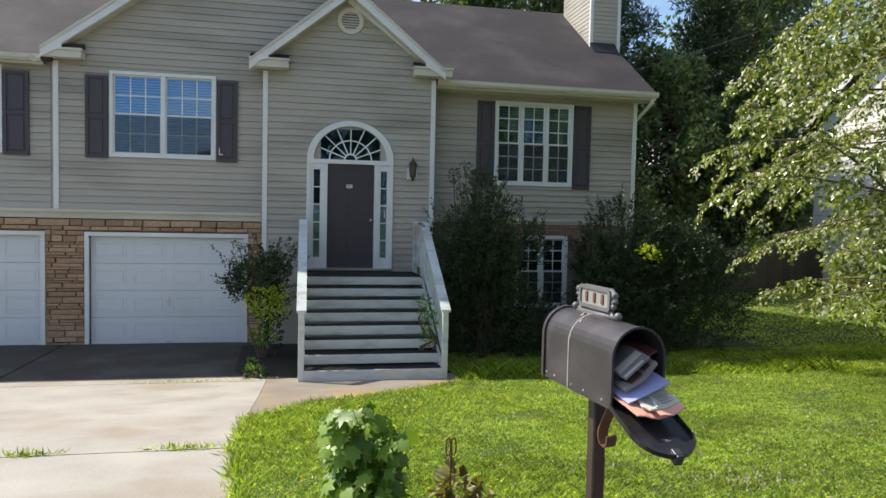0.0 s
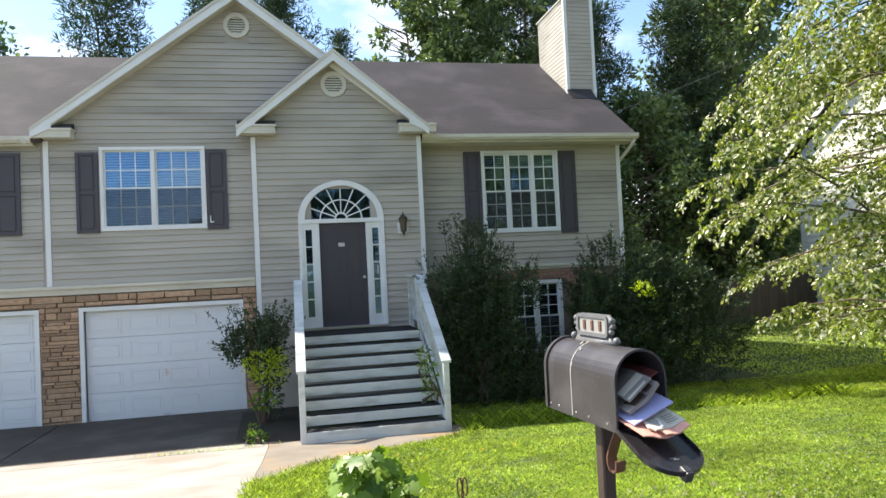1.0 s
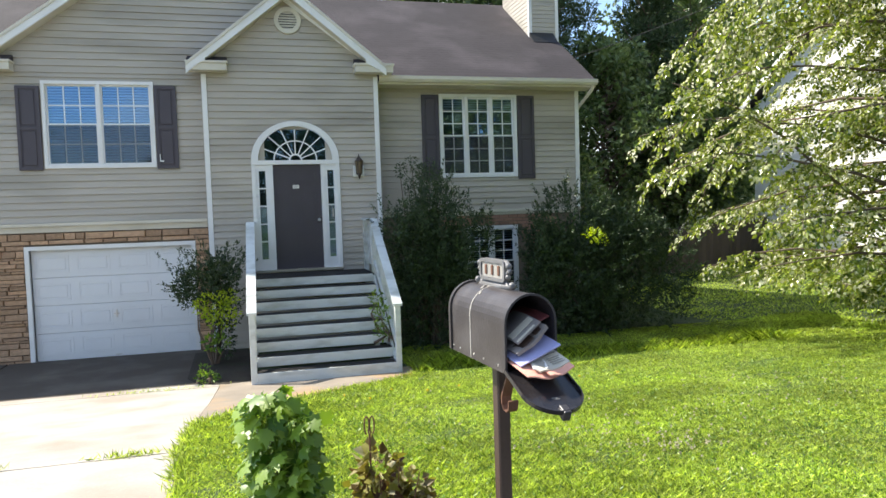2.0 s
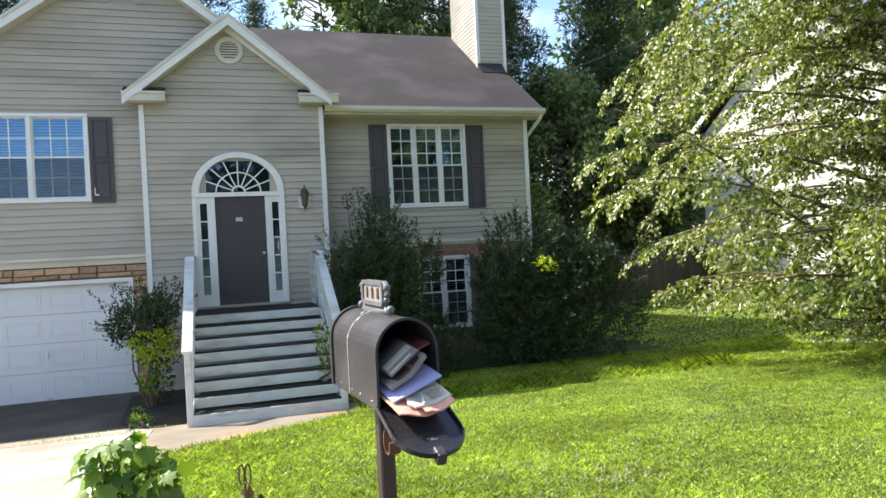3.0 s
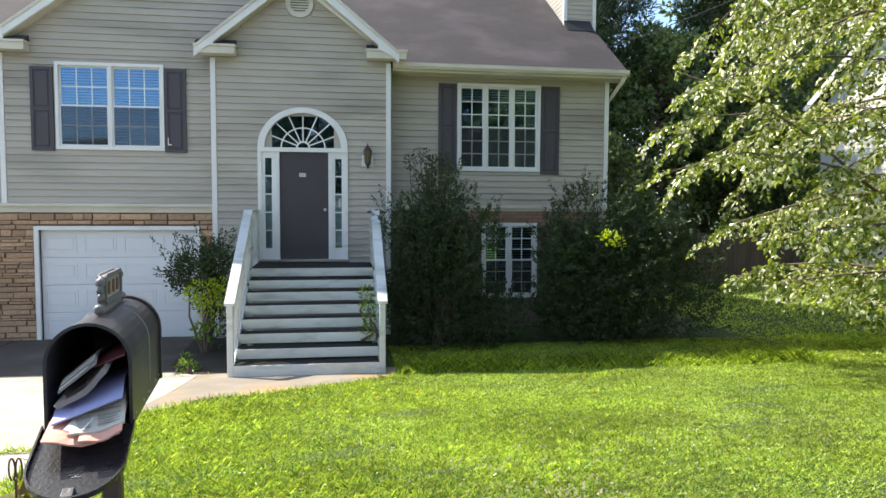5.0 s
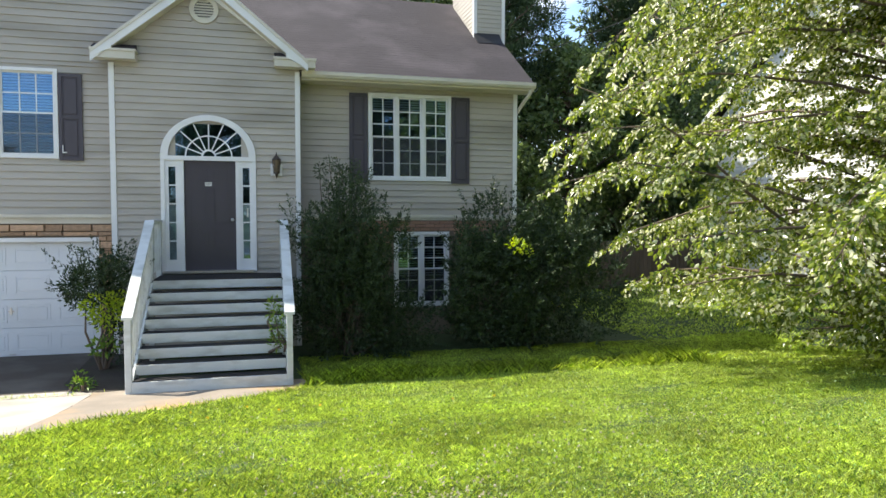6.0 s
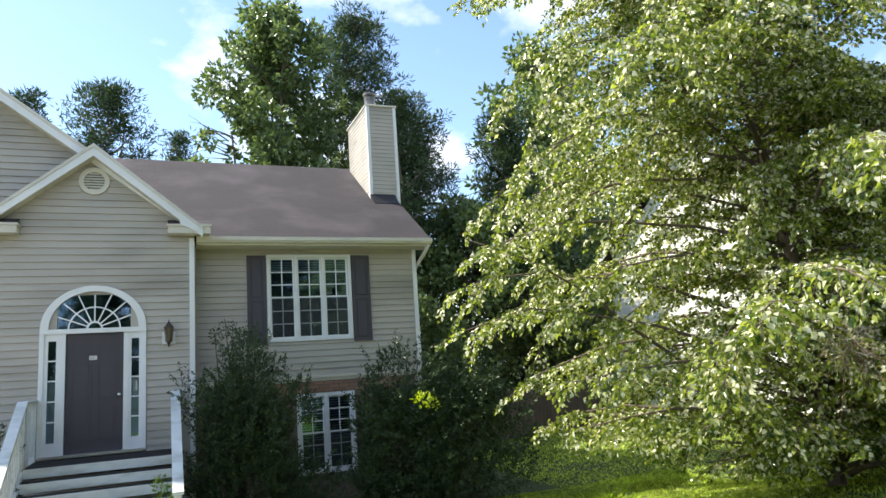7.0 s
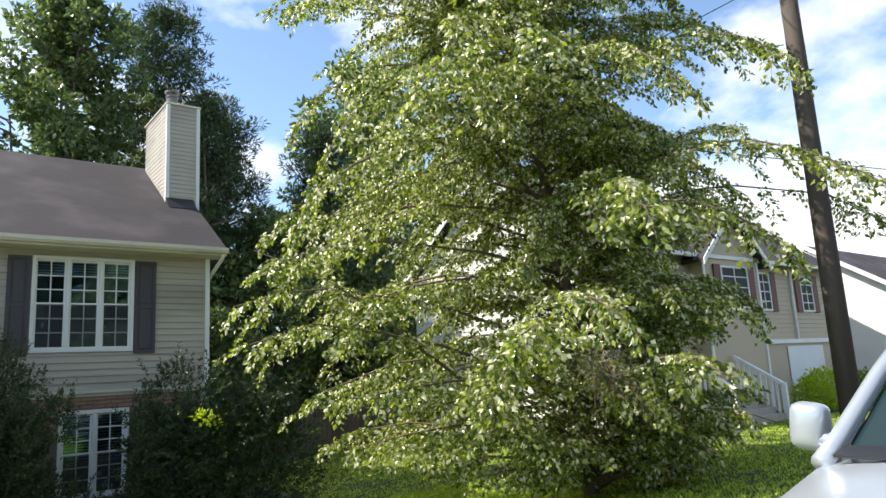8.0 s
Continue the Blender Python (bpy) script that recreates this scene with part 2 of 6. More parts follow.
M_NSIDING = mat("neighbour_siding", (0.50, 0.41, 0.30), 0.6, vary=0.05, scale=1.5, fine=40, bump=0.1)
M_NWHITE = mat("neighbour_pale", (0.78, 0.76, 0.71), 0.6, vary=0.05, scale=1.5, fine=40, bump=0.1)
M_MAROON = mat("maroon_shutter", (0.13, 0.045, 0.045), 0.6, vary=0.1, scale=4, fine=60, bump=0.1)
M_FENCE = mat("fence_wood", (0.085, 0.065, 0.05), 0.85, vary=0.25, scale=3, fine=40, bump=0.4, random=0.3, stretch=(1, 1, 0.2))
M_CAR = mat("car_silver", (0.46, 0.49, 0.53), 0.25, metal=0.45, vary=0.02, scale=4, fine=300, bump=0)
M_CARTRIM = mat("car_black", (0.02, 0.02, 0.022), 0.5, vary=0.1, scale=10, fine=80, bump=0.05)
M_TYRE = mat("tyre_rubber", (0.025, 0.025, 0.025), 0.85, vary=0.2, scale=10, fine=80, bump=0.2)
M_WIRE = mat("wire_black", (0.03, 0.03, 0.03), 0.6, vary=0.1, bump=0)
M_WEB = mat("web_silk", (0.30, 0.27, 0.24), 0.9, vary=0.2, scale=12, fine=60, bump=0.1)
# pale puts white glints into some leaves' colour, along with light undersides.
L_TREE = leaf_mat("leaf_tree", (0.042, 0.083, 0.018), (0.44, 0.49, 0.084), 0.15, 0.52, pale=(0.74, 0.72, 0.54))
L_PINE = leaf_mat("needle_pine", (0.026, 0.055, 0.020), (0.060, 0.095, 0.032), 0.6, 0.2)
L_WOOD = leaf_mat("leaf_woods", (0.046, 0.084, 0.024), (0.21, 0.27, 0.095), 0.32, 0.36)
L_BUSH = leaf_mat("leaf_bush", (0.016, 0.034, 0.012), (0.075, 0.115, 0.038), 0.45, 0.16)
L_HOLLY = leaf_mat("leaf_holly", (0.024, 0.048, 0.018), (0.055, 0.085, 0.025), 0.35, 0.2)
# Yellow-green leaf; on the house bushes its brightness stands in for patches of sun.
L_YELLOW = leaf_mat("leaf_bright_growth", (0.24, 0.34, 0.03), (0.50, 0.58, 0.06), 0.4, 0.45)
L_WEED = leaf_mat("leaf_weed", (0.06, 0.14, 0.014), (0.28, 0.40, 0.055), 0.42, 0.34)
L_DRY = leaf_mat("leaf_dry", (0.07, 0.026, 0.018), (0.34, 0.34, 0.05), 0.5, 0.3, pale=(0.50, 0.44, 0.26))
L_GRASS = leaf_mat("grass_blade", (0.070, 0.15, 0.010), (0.66, 0.76, 0.135), 0.42, 0.42, patch=1.3)
L_CLOVER = leaf_mat("clover_head", (0.48, 0.43, 0.31), (0.62, 0.55, 0.40), 0.8, 0.2)

# ---- shape helpers ----


def part(name, bm, material, parent=None, label="", smooth=False):
    me = bpy.data.meshes.new(name)
    bm.normal_update()
    bm.to_mesh(me)
    bm.free()
    me.materials.append(material)
    if smooth:
        me.shade_smooth()
    ob = new(name, me)
    ob.parent = parent
    if label:
        tagged(ob, label)
    return ob


def thing(name, label, category, group="", at=(0, 0, 0), kind=""):
    ob = new(name)
    ob.location = at
    ob.empty_display_size = 0.1
    return tagged(ob, label, category, group, kind)


def box(bm, x0, x1, y0, y1, z0, z1, bevel=0.0, m=None):
    vs = [bm.verts.new(v) for v in ((x0, y0, z0), (x1, y0, z0), (x1, y1, z0), (x0, y1, z0), (x0, y0, z1), (x1, y0, z1), (x1, y1, z1), (x0, y1, z1))]
    fs = [bm.faces.new([vs[i] for i in q]) for q in ((0, 3, 2, 1), (4, 5, 6, 7), (0, 1, 5, 4), (1, 2, 6, 5), (2, 3, 7, 6), (3, 0, 4, 7))]
    if bevel:
        es = list({e for f in fs for e in f.edges})
        out = bmesh.ops.bevel(bm, geom=es, offset=bevel, segments=1, affect="EDGES")
        vs = list({v for f in out["faces"] for v in f.verts} | {v for v in vs if v.is_valid})
    if m is not None:
        bmesh.ops.transform(bm, matrix=m, verts=[v for v in vs if v.is_valid])
    return vs


def boxes(*rows, bevel=0.0):
    bm = bmesh.new()
    for r in rows:
        box(bm, *r, bevel=bevel)
    return bm


def prism(bm, outline, axis, a, b):
    """An outline of two coordinates drawn out along an axis ('x', 'y' or 'z') from a to b."""
    def at(p, s):
        return {"x": (s, p[0], p[1]), "y": (p[0], s, p[1]), "z": (p[0], p[1], s)}[axis]
    lo, hi = [bm.verts.new(at(p, a)) for p in outline], [bm.verts.new(at(p, b)) for p in outline]
    k = len(outline)
    bm.faces.new(lo)
    bm.faces.new(hi[::-1])
    for i in range(k):
        bm.faces.new((lo[i], hi[i], hi[(i + 1) % k], lo[(i + 1) % k]))
    bmesh.ops.recalc_face_normals(bm, faces=bm.faces)
    return bm


def ring(bm, inner, outer, axis, a, b, closed=True):
    """A band between two outlines with the same number of points, drawn out along an axis."""
    def at(p, s):
        return {"x": (s, p[0], p[1]), "y": (p[0], s, p[1]), "z": (p[0], p[1], s)}[axis]
    rows = [[bm.verts.new(at(p, s)) for p in line] for line, s in ((inner, a), (outer, a), (outer, b), (inner, b))]
    k = len(inner)
    for i in range(k if closed else k - 1):
        j = (i + 1) % k
        for q in range(4):
            r, s = rows[q], rows[(q + 1) % 4]
            bm.faces.new((r[i], r[j], s[j], s[i]))
    if not closed:
        bm.faces.new([r[0] for r in rows])
        bm.faces.new([r[-1] for r in rows])
    bmesh.ops.recalc_face_normals(bm, faces=bm.faces)
    return bm


def tube(bm, path, radii, sides=6):
    """A tapered round limb along a path."""
    path = [Vector(p) for p in path]
    rows = []
    for i, p in enumerate(path):
        d = (path[min(i + 1, len(path) - 1)] - path[max(i - 1, 0)]).normalized()
        u = d.orthogonal().normalized()
        if rows and abs(u.dot(last)) < 0.99:
            u = (last - d * last.dot(d)).normalized()
        last = u
        w = d.cross(u)
        r = radii[i]
        rows.append([bm.verts.new(p + (u * math.cos(a) + w * math.sin(a)) * r) for a in (2 * math.pi * k / sides for k in range(sides))])
    for a, b in zip(rows, rows[1:]):
        for k in range(sides):
            bm.faces.new((a[k], a[(k + 1) % sides], b[(k + 1) % sides], b[k]))
    bm.faces.new(rows[0][::-1])
    bm.faces.new(rows[-1])
    return bm


def disc(bm, centre, r, axis, a, b, sides=20):
    c = [(centre[0] + r * math.cos(2 * math.pi * k / sides), centre[1] + r * math.sin(2 * math.pi * k / sides)) for k in range(sides)]
    return prism(bm, c, axis, a, b)


def arc(cx, cz, rx, rz, a0=0.0, a1=180.0, k=24):
    return [(cx + rx * math.cos(radians(a0 + (a1 - a0) * i / k)), cz + rz * math.sin(radians(a0 + (a1 - a0) * i / k))) for i in range(k + 1)]


def from_arrays(name, verts, faces, material, parent=None):
    """One mesh from arrays of vertices and of equally long faces."""
    me = bpy.data.meshes.new(name)
    k = faces.shape[1]
    me.vertices.add(len(verts))
    me.vertices.foreach_set("co", np.ascontiguousarray(verts, dtype=np.float32).ravel())
    me.loops.add(faces.size)
    me.loops.foreach_set("vertex_index", np.ascontiguousarray(faces, dtype=np.int32).ravel())
    me.polygons.add(len(faces))
    me.polygons.foreach_set("loop_start", np.arange(0, faces.size, k, dtype=np.int32))
    me.polygons.foreach_set("loop_total", np.full(len(faces), k, dtype=np.int32))
    me.update(calc_edges=True)
    me.materials.append(material)
    ob = new(name, me)
    ob.parent = parent
    return ob


def unit(a):
    return a / np.maximum(np.linalg.norm(a, axis=1, keepdims=True), 1e-9)


def leaves(name, base, way, length, width, material, parent, rng, fold=0.25, shape="leaf"):
    """Many small folded leaves: base points, directions, lengths and widths."""
    n = len(base)
    way = unit(way)
    side = unit(np.cross(way, rng.normal(size=(n, 3))))
    up = np.cross(side, way)
    length, width = np.broadcast_to(length, n)[:, None], np.broadcast_to(width, n)[:, None]
    mid = base + way * length * 0.42
    tip = base + way * length + up * length * rng.uniform(-0.25, 0.1, (n, 1))
    lift = up * width * fold
    v = np.stack([base, mid + side * width / 2 + lift, tip, mid - side * width / 2 + lift], 1).reshape(-1, 3)
    f = np.array([[0, 1, 2], [0, 2, 3]])[None] + 4 * np.arange(n)[:, None, None]
    return from_arrays(name, v, f.reshape(-1, 3), material, parent)


GY = [-90.0, -13.5, -11.6, -9.4, -6.5, -4.5, -3.2, 0.0, 20.0, 60.0]
GZ = [1.05, 1.02, 0.98, 0.82, 0.43, 0.12, -0.04, -0.07, 0.1, 0.4]


def gz(x, y):
    """Height of the ground: down from the street to the house, a little higher towards the neighbour."""
    side = np.clip((np.asarray(x, float) - 8.0) / 14.0, 0, 1)
    side = side * side * (3 - 2 * side)
    base = np.interp(y, GY, GZ)
    return base + side * (np.clip(0.75 - base, 0, 1)) * 0.8

# ---- ground, drive, road ----
gx = np.unique(np.concatenate([np.linspace(-600, -40, 8), np.linspace(-40, -12, 10), np.linspace(-12, 30, 64), np.linspace(30, 60, 9), np.linspace(60, 600, 8)]))
gy = np.unique(np.concatenate([np.linspace(-12.1, 16, 90), np.linspace(16, 60, 12), np.linspace(60, 700, 8)]))
GXX, GYY = np.meshgrid(gx, gy)
gv = np.stack([GXX, GYY, gz(GXX, GYY)], -1).reshape(-1, 3)
near = (np.abs(gv[:, 0]) < 30) & (gv[:, 1] < 16) & (gv[:, 1] > -12.2)
gv[near, 2] += np.random.default_rng(3).normal(0, 0.008, near.sum())
under = (gv[:, 0] < -1.9) & (gv[:, 0] > -9.0) & (gv[:, 1] < 0.3)
gv[under, 2] -= 0.05
nx, ny = len(gx), len(gy)
ii, jj = np.meshgrid(np.arange(nx - 1), np.arange(ny - 1))
q = (jj * nx + ii).ravel()
ground = tagged(from_arrays("ground", gv, np.stack([q, q + 1, q + nx + 1, q + nx], 1), M_SOIL), "green lawn ground sloping down from the street", "ground", kind="structure")
ground.data.shade_smooth()

rv = np.array([[-600, -12.15, 0.93], [600, -12.15, 0.93], [600, -20, 0.93], [-600, -20, 0.93], [-600, -700, 0.95], [600, -700, 0.95]])
road = tagged(from_arrays("road", rv[[0, 1, 2, 3]], np.array([[3, 2, 1, 0]]), M_ASPHALT), "grey asphalt street beside the kerb", "road", kind="structure")
tagged(from_arrays("ground_far", np.array([[-600, -20, 0.935], [600, -20, 0.935], [600, -700, 1.0], [-600, -700, 1.0]]), np.array([[3, 2, 1, 0]]), M_SOIL), "grass verge across the street", "ground", kind="structure")
kb = bmesh.new()
prism(kb, [(-12.23, 0.9), (-12.23, 1.035), (-12.20, 1.065), (-12.05, 1.065), (-12.05, 0.9)], "x", -600, 600)
tagged(part("kerb", kb, M_CONCRETE), "pale concrete kerb along the street", "kerb", kind="structure")

# The drive: slabs between joints that follow the slope, right edge curving into the front walk.
EDGE_Y = [-12.2, -9.4, -8.2, -6.9, -6.5, 0.3]
EDGE_X = [-1.15, -1.28, -1.40, -1.43, -1.43, -1.43]
WALK_X = [-1.45, -1.25, -0.76, -0.05, 0.7, 1.38, 1.52, 1.56]
WALK_Y = [-6.75, -6.45, -5.66, -5.11, -4.5, -3.88, -3.5, -2.9]


def edge(y):
    return float(np.interp(y, EDGE_Y, EDGE_X))


def slab(name, x0, x1f, y0, y1, material, parent, thick=0.1, lift=0.014, steps=6, cols=10):
    bm = bmesh.new()
    rows = []
    for i in range(steps + 1):
        y = y0 + (y1 - y0) * i / steps
        x1 = x1f(y) if callable(x1f) else x1f
        rows.append([bm.verts.new((x0 + (x1 - x0) * k / cols, y, float(gz(0, y)) + lift)) for k in range(cols + 1)])
    for a, b in zip(rows, rows[1:]):
        for k in range(cols):
            bm.faces.new((a[k], a[k + 1], b[k + 1], b[k]))
    out = bmesh.ops.extrude_face_region(bm, geom=bm.faces[:])
    bmesh.ops.translate(bm, vec=(0, 0, -thick), verts=[v for v in out["geom"] if isinstance(v, bmesh.types.BMVert)])
    bmesh.ops.recalc_face_normals(bm, faces=bm.faces)
    return part(name, bm, material, parent)


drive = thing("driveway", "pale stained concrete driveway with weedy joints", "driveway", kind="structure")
# -2.84 is the shade's edge, not a joint; slabs beyond are coloured as shaded.
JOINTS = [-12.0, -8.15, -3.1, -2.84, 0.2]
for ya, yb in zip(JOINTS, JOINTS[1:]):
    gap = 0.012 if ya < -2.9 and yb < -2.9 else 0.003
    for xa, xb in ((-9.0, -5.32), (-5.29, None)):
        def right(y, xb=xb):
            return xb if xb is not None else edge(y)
        slab("slab", xa, right, ya + gap, yb - gap, M_SHADE_MILDEW if ya > -2.9 else M_CONCRETE, drive)
wk = bmesh.new()
rows = []
for i in range(25):
    x = -1.424 + 2.974 * i / 24
    ye = float(np.interp(x, WALK_X, WALK_Y)) + 0.02 * math.sin(9 * x)
    rows.append([wk.verts.new((x, ye + (-2.9 - ye) * j / 12, float(gz(0, ye + (-2.9 - ye) * j / 12)) + 0.016)) for j in range(13)])
for a, b in zip(rows, rows[1:]):
    for j in range(12):
        wk.faces.new((a[j], a[j + 1], b[j + 1], b[j]))
ext = bmesh.ops.extrude_face_region(wk, geom=wk.faces[:])
bmesh.ops.translate(wk, vec=(0, 0, -0.1), verts=[v for v in ext["geom"] if isinstance(v, bmesh.types.BMVert)])
bmesh.ops.recalc_face_normals(wk, faces=wk.faces)
front_walk = tagged(part("front_walk", wk, M_CONCRETE_RUST), "rust-stained concrete front walk at the porch steps", "walk", kind="structure")

# ---- house ----
house = thing("house", "tan vinyl-sided split-level house with dark shingle roof", "house")
YL, YE, YR = 0.26, 0.0, 0.6
EX0, EX1 = -1.70, 1.66
XL, XR = -9.2, 6.33
BACK = 8.3


def lap_board(x0, x1, y, z, h=0.127, top=None):
    """One lap of siding: a sloping face with a shadow lip; the ends may be cut to a slope."""
    bm = bmesh.new()
    xa, xb = (x0, x1) if top is None else top
    prof = [(0, 0.0), (-0.027, 0.002), (-0.003, h + 0.002), (0, h + 0.002)]
    lo = [bm.verts.new((x0 + (xa - x0) * (b / h), y + a, z + b)) for a, b in prof]
    hi = [bm.verts.new((x1 + (xb - x1) * (b / h), y + a, z + b)) for a, b in prof]
    bm.faces.new(lo)
    bm.faces.new(hi[::-1])
    for i in range(4):
        bm.faces.new((lo[i], hi[i], hi[(i + 1) % 4], lo[(i + 1) % 4]))
    bmesh.ops.recalc_face_normals(bm, faces=bm.faces)
    return bm


def clad(parent, y, z0, z1, span, holes):
    """Courses of siding from z0 to z1; span(z) gives the ends, holes are boxes to leave free."""
    z, h = z0, 0.127
    while z < z1 - 0.02:
        hh = min(h, z1 - z)
        a, b = span(z)
        a2, b2 = span(z + hh)
        runs = [(a, b)]
        for hx0, hx1, hz0, hz1 in holes:
            if hz0 < z + hh / 2 < hz1:
                runs = [r for s, e in runs for r in ((s, min(e, hx0)), (max(s, hx1), e)) if r[1] - r[0] > 0.02]
        for s, e in runs:
            t0 = a2 if s == a else s
            t1 = b2 if e == b else e
            if t1 - t0 > 0.01:
                part("siding_board", lap_board(s, e, y, z, hh, (t0, t1)), M_SIDING, parent)
        z += hh


def wall_with_holes(name, y0, y1, x0, x1, z0, z1, holes, material, gable=None):
    """A wall with thickness, its openings cut through, built of upright strips."""
    bm = bmesh.new()
    xs = sorted({x0, x1, *(v for h in holes for v in h[:2] if x0 < v < x1)})
    for a, b in zip(xs, xs[1:]):
        cuts = sorted((h[2], h[3]) for h in holes if h[0] < (a + b) / 2 < h[1])
        z = z0
        for c, d in cuts:
            if c > z:
                box(bm, a, b, y0, y1, z, c)
            z = d
        if z < z1:
            box(bm, a, b, y0, y1, z, z1)
    if gable:
        prism(bm, gable, "y", y0, y1)
    return part(name, bm, material, house)


LW = (-4.50, -2.59, 3.50, 5.10)
FW = (-8.25, -6.32, 3.50, 5.10)
RW = (3.07, 4.83, 3.21, 5.00)
BW = (3.61, 4.81, 0.55, 2.14)
DR = (-0.84, 0.81, 1.41, 3.53)
G1, G2 = (-4.87, -2.05, -0.08, 2.0), (-8.55, -5.70, -0.08, 2.0)
LG_APEX, LG_SL = (-1.90, 8.18), 0.742
EG_APEX, EG_SL = (-0.06, 6.92), 0.815

# left body: plain walls behind the cladding
wl_ = wall_with_holes("wall", YL, YL + 0.16, XL, 1.7, 2.36, 5.25, [LW, FW, (EX0, EX1, 1.3, 4.4)], M_SIDING, [(-5.45, 5.25), (1.6, 5.25), (-1.9, 8.0)])
clad(wl_, YL, 2.50, 5.25, lambda z: (XL, EX0 - 0.02), [LW, FW, (-5.52, -5.42, 0, 9)])
clad(wl_, YL, 5.25, 7.9, lambda z: (-1.9 - (8.06 - z) / LG_SL, -1.9 + (8.06 - z) / LG_SL), [(-2.13, -1.67, 7.19, 7.66), (EG_APEX[0] - 1.6, 1.8, 5.2, 5.45)])
# entry bay
we = wall_with_holes("wall", YE, YE + 0.14, EX0, EX1, -0.06, 5.2, [(DR[0], DR[1], DR[2], 3.53), (-0.60, 0.57, 3.53, 4.18)], M_SIDING, [(EX0, 5.2), (EX1, 5.2), (EX1, 5.35), (-0.06, 6.72), (EX0, 5.35)])


def entry_span(z):
    w = min(1.68, (6.86 - z) / EG_SL)
    return (max(EX0, EG_APEX[0] - w), min(EX1, EG_APEX[0] + w))


clad(we, YE, -0.05, 6.75, entry_span, [(DR[0], DR[1], 1.3, 3.55), (-0.80, 0.77, 3.5, 3.85), (-0.72, 0.69, 3.85, 4.0), (-0.58, 0.55, 4.0, 4.15), (-0.36, 0.33, 4.15, 4.27), (-0.28, 0.17, 6.05, 6.45)])
for xs in (EX0, EX1 - 0.14):
    part("wall", boxes((xs, xs + 0.14, YE + 0.14, YR if xs > 0 else YL, -0.06, 5.2)), M_SIDING, house)
# right body
wr_ = wall_with_holes("wall", YR, YR + 0.16, EX1 - 0.1, XR, 2.40, 5.2, [RW], M_SIDING)
clad(wr_, YR, 2.50, 5.2, lambda z: (EX1, XR - 0.02), [RW])
base_r = wall_with_holes("foundation_wall", YR + 0.02, YR + 0.2, EX1 - 0.1, XR, -0.1, 2.40, [BW], M_MORTAR)
side_r = bmesh.new()
prism(side_r, [(YR, -0.1), (BACK, -0.1), (BACK, 5.2), (4.3, 7.95), (YR, 5.3)], "x", XR - 0.16, XR)
part("wall", side_r, M_SIDING, house)
side_l = bmesh.new()
prism(side_l, [(YL, -0.1), (BACK, -0.1), (BACK, 5.2), (4.3, 7.95), (YL, 5.3)], "x", XL, XL + 0.16)
part("wall", side_l, M_SIDING, house)
part("wall", boxes((XL + 0.16, XR - 0.16, BACK - 0.16, BACK, -0.1, 5.2)), M_SIDING, house)
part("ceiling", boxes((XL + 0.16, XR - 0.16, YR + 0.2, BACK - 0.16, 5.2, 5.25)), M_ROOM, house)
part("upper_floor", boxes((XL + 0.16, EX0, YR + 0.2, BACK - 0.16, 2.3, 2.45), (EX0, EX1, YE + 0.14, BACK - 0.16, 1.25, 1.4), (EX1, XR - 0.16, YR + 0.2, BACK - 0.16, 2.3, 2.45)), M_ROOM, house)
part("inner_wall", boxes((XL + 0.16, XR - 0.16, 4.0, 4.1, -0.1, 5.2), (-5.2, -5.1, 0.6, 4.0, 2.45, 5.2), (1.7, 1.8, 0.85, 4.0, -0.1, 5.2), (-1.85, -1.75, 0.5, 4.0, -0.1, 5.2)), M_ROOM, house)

# garage storey: mortar backing, openings, stones further down the file
stone_wall = wall_with_holes("stone_wall", YL + 0.03, YL + 0.22, XL, EX0 - 0.01, -0.12, 2.36, [G1, G2], M_MORTAR)
part("band_board", boxes((XL, EX0 - 0.03, YL - 0.075, YL + 0.03, 2.44, 2.50), (XL, EX0 - 0.03, YL - 0.02, YL + 0.028, 2.33, 2.437)), M_FASCIA, house)
part("band_board", boxes((EX1 + 0.06, XR, YR - 0.05, YR + 0.03, 2.44, 2.50), (EX1 + 0.06, XR, YR - 0.01, YR + 0.018, 2.38, 2.437)), M_FASCIA, house)

# corner trims
for x, y, z0, z1 in ((-5.47, YL, 2.5, 5.22), (EX0, YE, -0.05, 5.22), (EX1 - 0.09, YE, -0.05, 5.22), (XR - 0.09, YR, 2.5, 5.2)):
    part("corner_trim", boxes((x, x + 0.09, y - 0.035, y + 0.02, z0, z1)), M_TRIM, house)

# roofs
PITCH = 0.667
roof_bm = bmesh.new()


def slope(y):
    return 5.28 + PITCH * (y - 0.12)


for xa, xb, yf in ((XL - 0.25, -5.45, 0.1), (-5.45, 1.66, 0.46), (1.66, XR + 0.2, 0.1)):
    prism(roof_bm, [(yf, slope(yf)), (4.3, slope(4.3)), (8.6, slope(0.0)), (8.6, slope(0.0) - 0.12), (4.3, slope(4.3) - 0.14), (yf, slope(yf) - 0.10)], "x", xa, xb)
main_roof = part("roof", roof_bm, M_SHINGLE, house, "dark weathered asphalt shingle roof")
# shingle courses: thin butted strips up the front slope
for k in range(36):
    y0 = 0.1 + 4.18 * k / 36
    y1 = y0 + 4.18 / 36 + 0.02
    for xa, xb in ((XL - 0.25, XR + 0.2),) if y0 > 0.46 else ((XL - 0.25, -5.46), (1.67, XR + 0.2)):
        cb = bmesh.new()
        prism(cb, [(y0, slope(y0) + 0.002), (y0, slope(y0) + 0.0045), (y1, slope(y1) + 0.003), (y1, slope(y1) + 0.001)], "x", xa, xb)
        part("shingle_course", cb, M_SHINGLE, main_roof)


